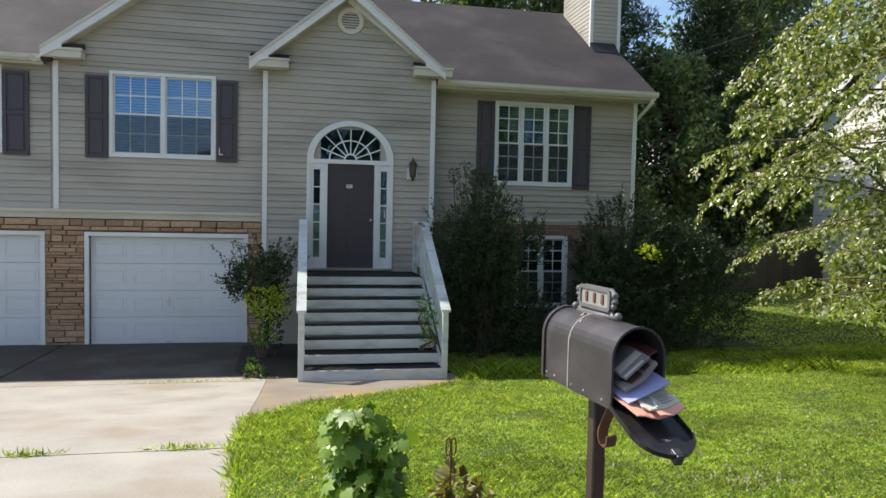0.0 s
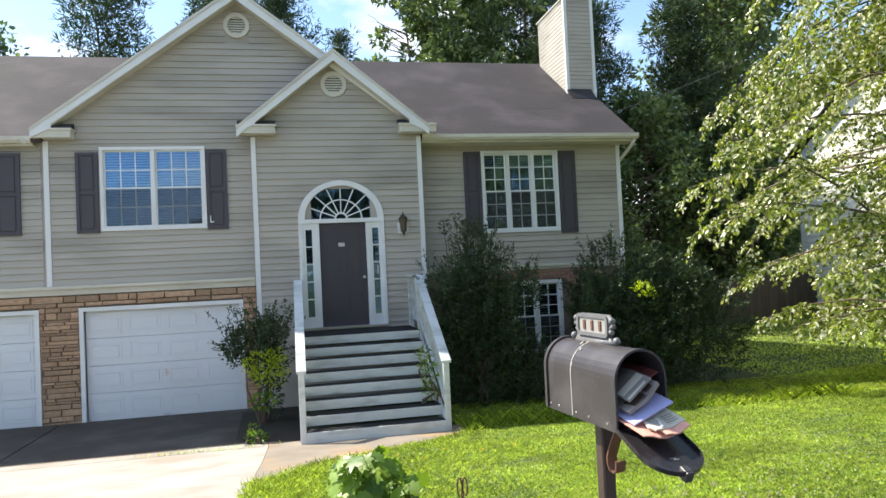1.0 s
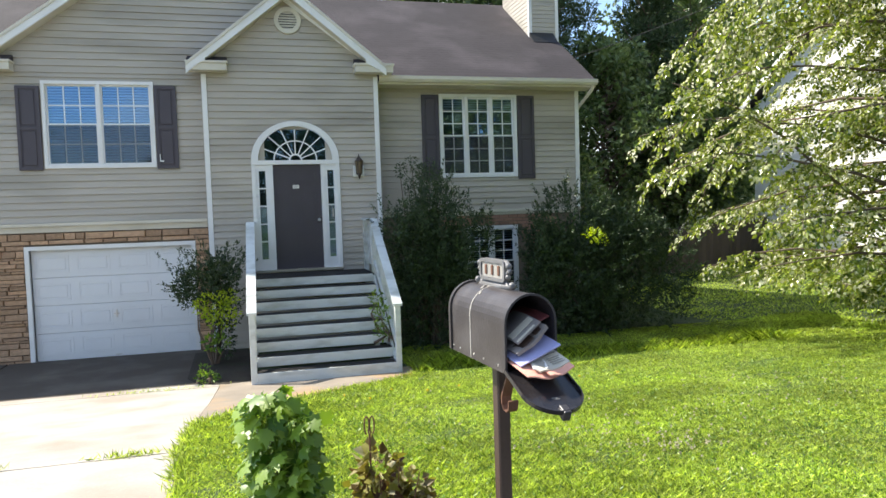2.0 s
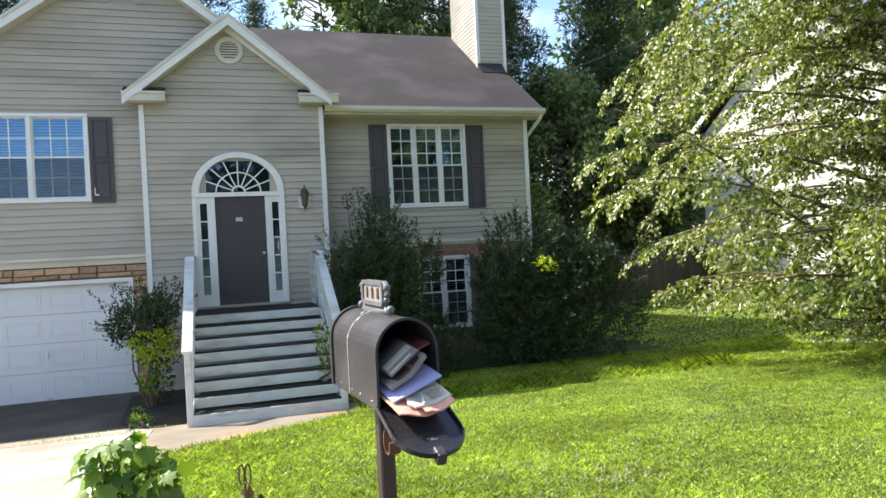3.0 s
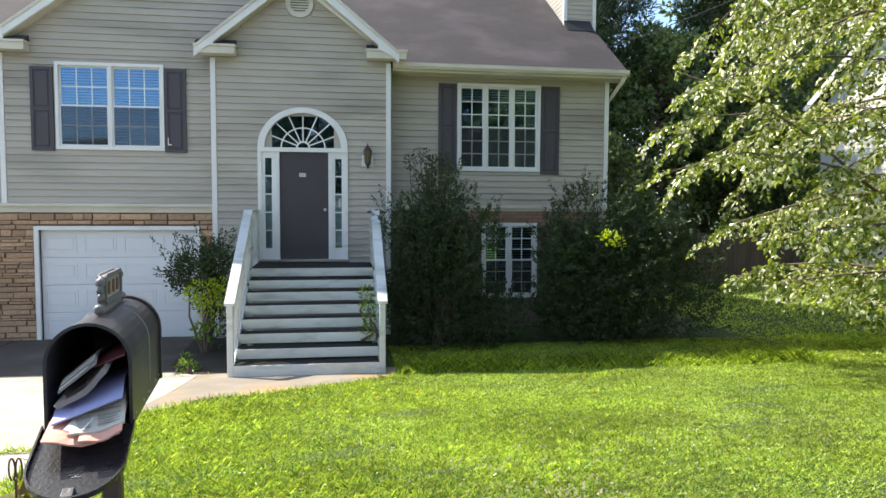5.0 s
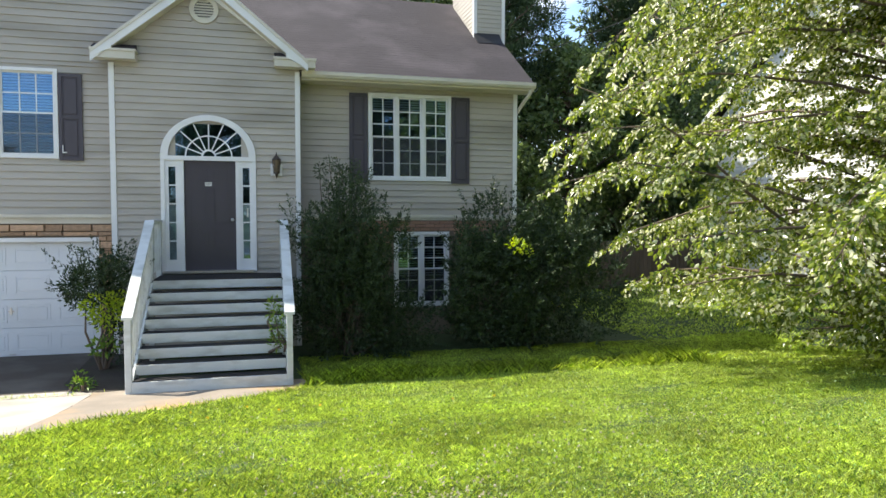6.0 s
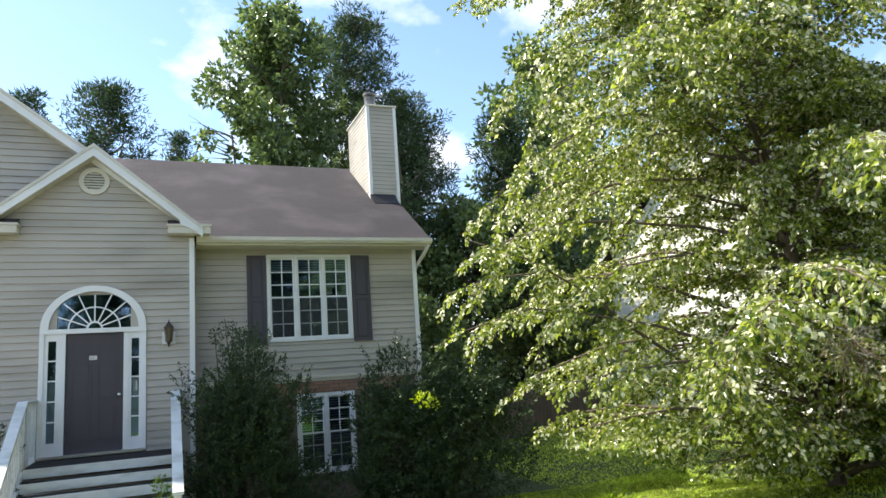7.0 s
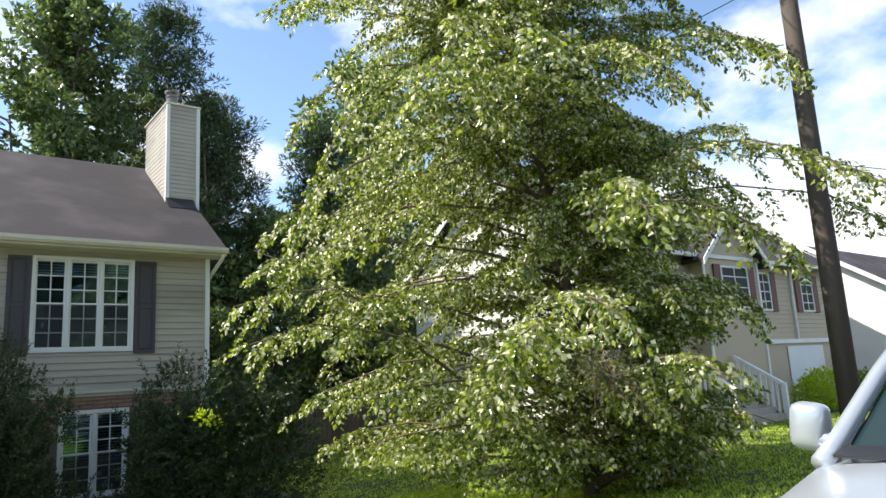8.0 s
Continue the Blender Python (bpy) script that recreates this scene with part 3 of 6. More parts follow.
def gable_roof(apex, sl, half_l, half_r, y_front, y_back):
    """A small gabled roof: two shingled slopes, white rake boards with a frieze and soffit."""
    ax, az = apex
    for s, half in ((-1, half_l), (1, half_r)):
        bm = bmesh.new()
        prism(bm, [(ax, az), (ax + s * half, az - half * sl), (ax + s * half, az - half * sl - 0.05), (ax, az - 0.05)], "y", y_front + 0.036, y_back)
        part("roof", bm, M_SHINGLE, house)
        bm = bmesh.new()
        prism(bm, [(ax, az - 0.006), (ax + s * half, az - half * sl - 0.006), (ax + s * half, az - half * sl - 0.21), (ax, az - 0.24)], "y", y_front, y_front + 0.035)
        part("rake_board", bm, M_TRIM, house)
        bm = bmesh.new()
        prism(bm, [(ax, az - 0.016), (ax + s * half, az - half * sl - 0.016), (ax + s * half, az - half * sl - 0.075), (ax, az - 0.078)], "y", y_front - 0.018, y_front - 0.0005)
        part("rake_moulding", bm, M_FASCIA, house)
        bm = bmesh.new()
        inner = half - 0.12
        prism(bm, [(ax, az - 0.20), (ax + s * inner, az - inner * sl - 0.20), (ax + s * inner, az - inner * sl - 0.225), (ax, az - 0.225)], "y", y_front + 0.036, y_front + 0.30)
        part("soffit", bm, M_FASCIA, house)


gable_roof(LG_APEX, LG_SL, 3.70, 3.70, -0.03, 4.0)
gable_roof(EG_APEX, EG_SL, 1.88, 1.86, -0.30, 3.0)


def eave_return(x0, x1, y0, y1, z, side, apex, sl, foot):
    """A boxed eave return with a small shingled cap, and the foot of the rake above it."""
    bm = bmesh.new()
    box(bm, x0, x1, y0, y1, z, z + 0.13)
    box(bm, x0 - 0.02, x1 + 0.02, y0 - 0.025, y1, z + 0.131, z + 0.17)
    r = part("eave_return", bm, M_FASCIA, house)
    bm = bmesh.new()
    prism(bm, [(y0 - 0.02, z + 0.171), (y1, z + 0.171), (y1, z + 0.30)], "x", x0, x1)
    part("return_cap", bm, M_SHINGLE, house)
    outer, inner = foot, foot - side * 0.34
    top = [apex[1] - sl * abs(v - apex[0]) - 0.06 for v in (outer, inner)]
    bm = bmesh.new()
    prism(bm, [(outer, z + 0.0), (outer, top[0]), (inner, top[1]), (inner, z + 0.172)], "y", y0 - 0.028, y0 - 0.004)
    part("rake_foot", bm, M_TRIM, house)
    return r


eave_return(-1.93, -1.22, -0.28, -0.02, 5.25, -1, EG_APEX, EG_SL, -1.93)
eave_return(1.19, 1.94, -0.28, -0.02, 5.265, 1, EG_APEX, EG_SL, 1.74)
eave_return(-5.58, -4.92, -0.01, 0.24, 5.25, -1, LG_APEX, LG_SL, -5.58)


def gutter(x0, x1, y, z):
    bm = bmesh.new()
    prism(bm, [(y, z), (y - 0.09, z), (y - 0.125, z + 0.05), (y - 0.125, z + 0.115), (y - 0.11, z + 0.115), (y - 0.11, z + 0.055), (y - 0.085, z + 0.012), (y, z + 0.012)], "x", x0, x1)
    part("gutter", bm, M_FASCIA, house)
    part("fascia", boxes((x0, x1, y, y + 0.025, z - 0.04, z + 0.09)), M_FASCIA, house)
    part("soffit", boxes((x0, x1, y + 0.025, y + 0.50, z - 0.04, z - 0.02)), M_FASCIA, house)


gutter(1.70, XR + 0.2, 0.11, 5.15)
gutter(XL - 0.2, -5.60, 0.11, 5.16)
ds = bmesh.new()
tube(ds, [(XR + 0.12, 0.08, 5.16), (XR + 0.1, 0.1, 5.05), (XR + 0.06, 0.82, 4.72), (XR + 0.045, 0.92, 4.55), (XR + 0.045, 0.92, 0.2)], [0.04] * 5, 8)
part("downspout", ds, M_FASCIA, house, smooth=True)
ds = bmesh.new()
tube(ds, [(-5.72, -0.2, 5.2), (-5.62, -0.16, 5.12)], [0.05] * 2, 8)
part("downspout", ds, M_FASCIA, house)


# gable vents
def round_vent(cx, cz, y, r):
    v = part("vent", ring(bmesh.new(), arc(cx, cz, r * 0.68, r * 0.68, 0, 345, 23), arc(cx, cz, r, r, 0, 345, 23), "y", y - 0.05, y + 0.02), M_FASCIA, house, "round cream louvred gable vent")
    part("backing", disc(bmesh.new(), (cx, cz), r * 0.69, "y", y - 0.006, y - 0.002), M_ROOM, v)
    for k in range(7):
        z = cz - r * 0.58 + k * r * 1.16 / 6
        w = math.sqrt(max(0.0, (r * 0.67) ** 2 - (z - cz) ** 2))
        if w > 0.03:
            bm = bmesh.new()
            prism(bm, [(y - 0.038, z - 0.018), (y - 0.032, z - 0.022), (y - 0.010, z + 0.012), (y - 0.016, z + 0.016)], "x", cx - w, cx + w)
            part("slat", bm, M_FASCIA, v)


round_vent(-0.06, 6.27, YE, 0.255)
round_vent(-1.90, 7.50, YL, 0.25)

# chimney chase with lap siding
ch = part("chimney", boxes((5.88, 6.62, 2.27, 4.15, 5.9, 9.12)), M_SIDING, house, "tan sided chimney chase with metal cap")
ch_front = bmesh.new()
z = 5.95
while z < 9.1:
    prism(ch_front, [(2.27, z), (2.255, z + 0.003), (2.266, z + 0.102), (2.27, z + 0.102)], "x", 5.95, 6.56)
    z += 0.102
part("siding", ch_front, M_SIDING, ch)
ch_side = bmesh.new()
z = 6.4
while z < 9.1:
    prism(ch_side, [(5.88, z), (5.865, z + 0.003), (5.876, z + 0.102), (5.88, z + 0.102)], "y", 2.33, 4.10)
    z += 0.102
part("siding", ch_side, M_SIDING, ch)
for x in (5.86, 6.56):
    part("corner_trim", boxes((x, x + 0.08, 2.245, 2.33, 5.9, 9.12)), M_TRIM, ch)
part("cap", boxes((5.84, 6.66, 2.23, 4.19, 9.121, 9.17), bevel=0.01), M_FASCIA, ch)
fl = bmesh.new()
disc(fl, (6.05, 2.52), 0.13, "z", 9.17, 9.44)
disc(fl, (6.05, 2.52), 0.17, "z", 9.50, 9.54)
disc(fl, (6.05, 2.52), 0.15, "z", 9.38, 9.41)
for k in range(4):
    a = math.pi / 4 + k * math.pi / 2
    box(fl, 6.05 + 0.12 * math.cos(a) - 0.01, 6.05 + 0.12 * math.cos(a) + 0.01, 2.52 + 0.12 * math.sin(a) - 0.01, 2.52 + 0.12 * math.sin(a) + 0.01, 9.40, 9.51)
part("flue", fl, M_IRON, ch, "dull metal flue pipe with a cowl")
part("flashing", prism(bmesh.new(), [(1.95, slope(1.95) + 0.02), (2.26, slope(2.26) + 0.02), (2.26, slope(2.26) + 0.12)], "x", 5.86, 6.5), M_CARTRIM, ch)


# windows
def window(x0, x1, z0, z1, y, units, cols, rows, blinds, casing=0.06, screen=True, deep=0.0):
    """Double-hung units side by side: casing, sashes with muntins, panes, blinds behind."""
    yf = y - 0.05
    w = part("window", boxes((x0, x1, yf, y + 0.06, z1 - casing, z1), (x0, x1, yf, y + 0.06, z0, z0 + casing), (x0, x0 + casing, yf, y + 0.06, z0 + casing, z1 - casing), (x1 - casing, x1, yf, y + 0.06, z0 + casing, z1 - casing)), M_TRIM, house, "white double-hung window with grilles")
    ux = (x1 - x0 - casing) / units
    zm = (z0 + z1) / 2
    for u in range(units):
        a, b = x0 + casing + u * ux, x0 + (u + 1) * ux
        if u:
            part("mullion", boxes((a - casing, a, yf + 0.003, y + 0.06, z0 + casing, z1 - casing)), M_TRIM, w)
        for k, (za, zb) in enumerate(((z0 + casing, zm + 0.024), (zm - 0.024, z1 - casing))):
            yy = y + (-0.02 if k == 0 else 0.012)
            s = 0.032
            part("sash", boxes((a, b, yy, yy + 0.028, za, za + s), (a, b, yy, yy + 0.028, zb - s, zb), (a, a + s, yy, yy + 0.028, za + s, zb - s), (b - s, b, yy, yy + 0.028, za + s, zb - s)), M_TRIM, w)
            p = part("pane", boxes((a + s, b - s, yy + 0.010, yy + 0.014, za + s, zb - s)), M_GLASS, w)
            p.visible_shadow = False
            for c in range(1, cols):
                xx = a + s + (b - a - 2 * s) * c / cols
                part("muntin", boxes((xx - 0.011, xx + 0.011, yy + 0.003, yy + 0.008, za + s, zb - s)), M_TRIM, w)
            for r in range(1, rows):
                zz = za + s + (zb - za - 2 * s) * r / rows
                part("muntin", boxes((a + s, b - s, yy + 0.0025, yy + 0.0085, zz - 0.011, zz + 0.011)), M_TRIM, w)
            if k == 0 and screen:
                part("insect_screen", boxes((a + s, b - s, yy - 0.009, yy - 0.007, za + s, zb - s)), M_NET, w, "grey insect screen")
        if blinds:
            bl = bmesh.new()
            zz = z1 - casing - 0.02
            zend = z1 - (z1 - z0) * blinds
            while zz > zend:
                prism(bl, [(y + 0.085, zz), (y + 0.088, zz + 0.002), (y + 0.118, zz - 0.022), (y + 0.115, zz - 0.024)], "x", a + 0.01, b - 0.01)
                zz -= 0.052
            box(bl, a + 0.01, b - 0.01, y + 0.08, y + 0.13, z1 - casing - 0.02, z1 - casing + 0.02)
            part("blind", bl, M_BLIND, w, "white horizontal slat blind")
    return w


window(*LW, YL, 2, 3, 2, 0.97)
window(*FW, YL, 2, 3, 2, 0.97)
window(*RW, YR, 3, 2, 3, 0.20, casing=0.064)
window(*BW, YR + 0.05, 2, 2, 3, 0.6, casing=0.075)


def shutter(x0, x1, z0, z1, y):
    yf, yb = y - 0.06, y - 0.018
    m = 0.055
    zm = z0 + (z1 - z0) * 0.5
    sh = part("shutter", boxes((x0, x0 + m, yf, yb, z0, z1), (x1 - m, x1, yf, yb, z0, z1), (x0 + m, x1 - m, yf, yb, z0, z0 + m), (x0 + m, x1 - m, yf, yb, z1 - m, z1), (x0 + m, x1 - m, yf, yb, zm - m / 2, zm + m / 2)), M_SHUTTER, house, "dark plum raised-panel shutter")
    for a, b in ((z0 + m, zm - m / 2), (zm + m / 2, z1 - m)):
        bm = bmesh.new()
        box(bm, x0 + m, x1 - m, yf + 0.018, yb, a, b)
        box(bm, x0 + m + 0.03, x1 - m - 0.03, yf + 0.006, yf + 0.0178, a + 0.03, b - 0.03, bevel=0.008)
        part("panel", bm, M_SHUTTER, sh)


for x0, x1, z0, z1, y in ((-4.92, -4.53, 3.47, 5.0, YL), (-2.575, -2.19, 3.47, 5.02, YL), (-6.30, -5.87, 3.47, 5.0, YL), (2.68, 3.05, 3.16, 4.98, YR), (4.85, 5.24, 3.16, 4.98, YR)):
    shutter(x0, x1, z0, z1, y)

# front entrance
CX = -0.015
frame_bm = boxes((DR[0] - 0.02, -0.79, -0.05, 0.06, 1.42, 3.50), (0.76, DR[1] + 0.02, -0.05, 0.06, 1.42, 3.50),
                 (-0.54, -0.46, -0.035, 0.07, 1.42, 3.50), (0.46, 0.54, -0.035, 0.07, 1.42, 3.50),
                 (DR[0] - 0.02, DR[1] + 0.02, -0.055, 0.08, 3.50, 3.58))
entry = part("entrance_frame", frame_bm, M_TRIM, house, "white entrance surround with arched fanlight")
part("arch", ring(bmesh.new(), arc(CX, 3.58, 0.715, 0.66), arc(CX, 3.58, 0.845, 0.76), "y", -0.055, 0.08, closed=False), M_TRIM, entry)
fg = bmesh.new()
prism(fg, arc(CX, 3.58, 0.72, 0.665), "y", 0.030, 0.034)
p = part("fanlight_pane", fg, M_GLASS, entry)
p.visible_shadow = False
mu = bmesh.new()
ring(mu, arc(CX, 3.58, 0.40, 0.37, k=16), arc(CX, 3.58, 0.425, 0.393, k=16), "y", 0.008, 0.026, closed=False)
ring(mu, arc(CX, 3.58, 0.10, 0.10, k=10), arc(CX, 3.58, 0.135, 0.135, k=10), "y", 0.008, 0.026, closed=False)
for k in range(1, 8):
    a = radians(180 * k / 8)
    d = Vector((math.cos(a) * 0.715, 0, math.sin(a) * 0.66))
    s = Vector((-math.sin(a), 0, math.cos(a))) * 0.011
    o = Vector((CX, 0, 3.58))
    st, en = o + d * 0.16, o + d
    prism(mu, [((st + s).x, (st + s).z), ((en + s).x, (en + s).z), ((en - s).x, (en - s).z), ((st - s).x, (st - s).z)], "y", 0.006, 0.027)
part("fanlight_muntin", mu, M_TRIM, entry)
for a, b in ((-0.79, -0.54), (0.54, 0.76)):
    c = (a + b) / 2
    hw = 0.062
    sl = part("sidelight", boxes((a, c - hw, -0.02, 0.05, 1.42, 3.50), (c + hw, b, -0.02, 0.05, 1.42, 3.50), (c - hw, c + hw, -0.02, 0.05, 1.42, 1.66), (c - hw, c + hw, -0.02, 0.05, 3.38, 3.50)), M_TRIM, entry)
    # Added pale sheet imitates the sunlit street mirrored in the glass.
    part("curtain", boxes((c - hw - 0.01, c + hw + 0.01, 0.055, 0.06, 1.60, 2.72)), M_NEWS, sl, "pale sheet behind the sidelight glass standing in for reflections")
    p = part("pane", boxes((c - hw, c + hw, 0.012, 0.016, 1.66, 3.38)), M_GLASS, sl)
    p.visible_shadow = False
    for zz in (2.005, 2.35, 2.695, 3.04):
        part("muntin", boxes((c - hw, c + hw, 0.0, 0.011, zz - 0.012, zz + 0.012)), M_TRIM, sl)
part("panel", boxes((0.66, 0.685, -0.03, -0.021, 2.45, 2.62)), M_FASCIA, entry, "pale doorbell plate")
front_door = part("front_door", boxes((-0.455, 0.455, 0.012, 0.05, 1.45, 3.495)), M_DOOR, house, "dark plum six-panel front door, closed")
for xa, xb in ((-0.36, -0.05), (0.05, 0.36)):
    for za, zb in ((1.62, 2.20), (2.33, 2.98), (3.10, 3.36)):
        bm = ring(bmesh.new(), [(xa + 0.02, za + 0.02), (xb - 0.02, za + 0.02), (xb - 0.02, zb - 0.02), (xa + 0.02, zb - 0.02)], [(xa, za), (xb, za), (xb, zb), (xa, zb)], "y", 0.004, 0.0118)
        box(bm, xa + 0.05, xb - 0.05, 0.006, 0.0118, za + 0.05, zb - 0.05)
        part("panel", bm, M_DOOR, front_door)
part("notice", boxes((-0.09, 0.03, 0.004, 0.0095, 3.03, 3.10)), M_PAPER, front_door, "small white notice")
part("notice_print", boxes((-0.08, 0.02, 0.0025, 0.0039, 3.075, 3.085), (-0.08, 0.0, 0.0025, 0.0039, 3.05, 3.06)), M_PAPERGREY, front_door)
kn = bmesh.new()
bmesh.ops.create_uvsphere(kn, u_segments=12, v_segments=8, radius=0.032, matrix=Matrix.Translation((0.395, -0.045, 2.40)))
disc(kn, (0.395, 2.40), 0.03, "y", -0.012, 0.0118)
disc(kn, (0.395, 2.40), 0.012, "y", -0.03, -0.012)
part("knob", kn, M_STEEL, front_door, "round steel knob", smooth=True)
part("sill", boxes((-0.84, 0.81, -0.09, 0.1, 1.405, 1.45)), M_STEEL, house, "metal door sill")

# garage doors: raised-panel sections
for gx0, gx1, gz0, gz1 in (G1, G2):
    gd = part("garage_door", boxes((gx0, gx1, YL + 0.10, YL + 0.13, gz0, gz1)), M_GARAGE, house, "white raised-panel garage door, closed")
    rows, cols = 4, 4
    for r in range(rows):
        za = gz0 + (gz1 - gz0) * r / rows
        zb = gz0 + (gz1 - gz0) * (r + 1) / rows
        sec = part("section", boxes((gx0 + 0.004, gx1 - 0.004, YL + 0.075, YL + 0.0995, za + 0.004, zb - 0.004), bevel=0.004), M_GARAGE, gd)
        bm = bmesh.new()
        for c in range(cols):
            xa = gx0 + (gx1 - gx0) * c / cols + 0.07
            xb = gx0 + (gx1 - gx0) * (c + 1) / cols - 0.07
            ring(bm, [(xa + 0.02, za + 0.12), (xb - 0.02, za + 0.12), (xb - 0.02, zb - 0.12), (xa + 0.02, zb - 0.12)], [(xa, za + 0.10), (xb, za + 0.10), (xb, zb - 0.10), (xa, zb - 0.10)], "y", YL + 0.0665, YL + 0.0748)
            box(bm, xa + 0.05, xb - 0.05, YL + 0.0675, YL + 0.0748, za + 0.15, zb - 0.15, bevel=0.005)
        part("panel", bm, M_GARAGE, gd)
    hx = (gx0 + gx1) / 2
    hb = boxes((hx - 0.012, hx + 0.012, YL + 0.04, YL + 0.063, 0.68, 0.82), (hx - 0.05, hx + 0.05, YL + 0.05, YL + 0.0635, 0.735, 0.755))
    part("handle", hb, M_STEEL, gd, "steel T handle")
    part("pull", boxes((hx - 0.05, hx + 0.05, YL + 0.06, YL + 0.0745, gz0 + 0.03, gz0 + 0.05)), M_STEEL, gd)
    t = 0.075
    part("garage_trim", boxes((gx0 - t, gx0, YL - 0.035, YL + 0.098, gz0 - 0.02, gz1), (gx1, gx1 + t, YL - 0.035, YL + 0.098, gz0 - 0.02, gz1), (gx0 - t, gx1 + t, YL - 0.036, YL + 0.098, gz1, gz1 + t)), M_TRIM, house)

# wall lantern
lamp = part("wall_lantern", boxes((1.10, 1.32, -0.05, -0.018, 3.24, 3.46), bevel=0.004), M_TRIM, house, "bronze carriage lantern on a white block")
lb = bmesh.new()
disc(lb, (1.21, -0.13), 0.085, "z", 3.53, 3.55, 8)
disc(lb, (1.21, -0.13), 0.058, "z", 3.275, 3.30, 8)
tube(lb, [(1.21, -0.13, 3.55), (1.21, -0.13, 3.60), (1.21, -0.13, 3.63), (1.21, -0.13, 3.68)], [0.078, 0.042, 0.016, 0.007], 8)
tube(lb, [(1.21, -0.13, 3.275), (1.21, -0.13, 3.23), (1.21, -0.13, 3.18)], [0.04, 0.02, 0.005], 8)
tube(lb, [(1.21, -0.036, 3.36), (1.21, -0.07, 3.34), (1.21, -0.11, 3.27)], [0.014] * 3, 6)
for k in range(6):
    a = k * math.pi / 3
    tube(lb, [(1.21 + 0.054 * math.cos(a), -0.13 + 0.054 * math.sin(a), 3.30), (1.21 + 0.078 * math.cos(a), -0.13 + 0.078 * math.sin(a), 3.53)], [0.007] * 2, 4)
part("lantern_frame", lb, M_BRASS, lamp)
lg = bmesh.new()
tube(lg, [(1.21, -0.13, 3.30), (1.21, -0.13, 3.53)], [0.047, 0.071], 8)
part("lantern_glass", lg, M_LAMPGLASS, lamp)
part("shutter_bracket", boxes((-2.525, -2.510, YL - 0.075, YL - 0.0605, 3.60, 3.74), (-2.51, -2.455, YL - 0.075, YL - 0.0605, 3.60, 3.622)), M_TRIM, house, "small white metal bracket")

# bare bed between the drive and the porch steps
bed = bmesh.new()
prism(bed, [(-2.02, -0.3), (-0.98, -0.3), (-0.98, -2.96), (-1.35, -3.02), (-1.72, -2.9), (-1.95, -2.4)], "z", -0.2, -0.022)
tagged(part("planting_bed", bed, M_MULCH), "bare dark soil bed beside the porch steps", "soil", kind="structure")

# ---- porch steps ----
steps = thing("porch_steps", "weathered pale painted wooden porch steps with railings", "steps", at=(0.24, -3.05, 0.01))
inv = Matrix.Translation((-0.24, 3.05, -0.01))


def step_part(name, bm, material, label=""):
    bmesh.ops.transform(bm, matrix=inv, verts=bm.verts[:])
    return part(name, bm, material, steps, label)


SX0, SX1 = -0.91, 1.30
RISE, RUN, NR = 0.1755, 0.303, 8
FRONT = -3.27
jit = random.Random(5)
for k in range(NR):
    y = FRONT + k * RUN
    zt = -0.02 + (k + 1) * RISE
    inset = 0.045
    step_part("riser", boxes((SX0 + inset, SX1 - inset, y - 0.03, y - 0.008, zt - RISE + (0.026 if k else 0.0), zt - 0.006 + jit.uniform(-0.004, 0.004)), bevel=0.004), M_PAINTWOOD)
    if k < NR - 1:
        for j in range(2):
            step_part("tread", boxes((SX0 + inset, SX1 - inset, y - 0.006 + j * 0.125, y - 0.006 + j * 0.125 + 0.118, zt - 0.034, zt), bevel=0.005), M_TREAD, "dark worn tread board")
PLAT = FRONT + (NR - 1) * RUN
zt = -0.02 + NR * RISE
for j in range(8):
    y = PLAT - 0.006 + j * 0.143
    if y + 0.137 < -0.005:
        step_part("deck_board", boxes((SX0 + 0.03, SX1 - 0.03, y, y + 0.137, zt - 0.034, zt), bevel=0.004), M_TREAD)
for x in (SX0 + 0.005, SX1 - 0.043):
    bm = bmesh.new()
    prism(bm, [(FRONT + 0.03, -0.02), (FRONT + 0.03, 0.13), (PLAT, zt - 0.04), (-0.02, zt - 0.04), (-0.02, zt - 0.28), (PLAT + 0.1, zt - 0.28), (FRONT + 0.42, 0.01)], "x", x, x + 0.038)
    step_part("stringer", bm, M_PAINTWOOD)
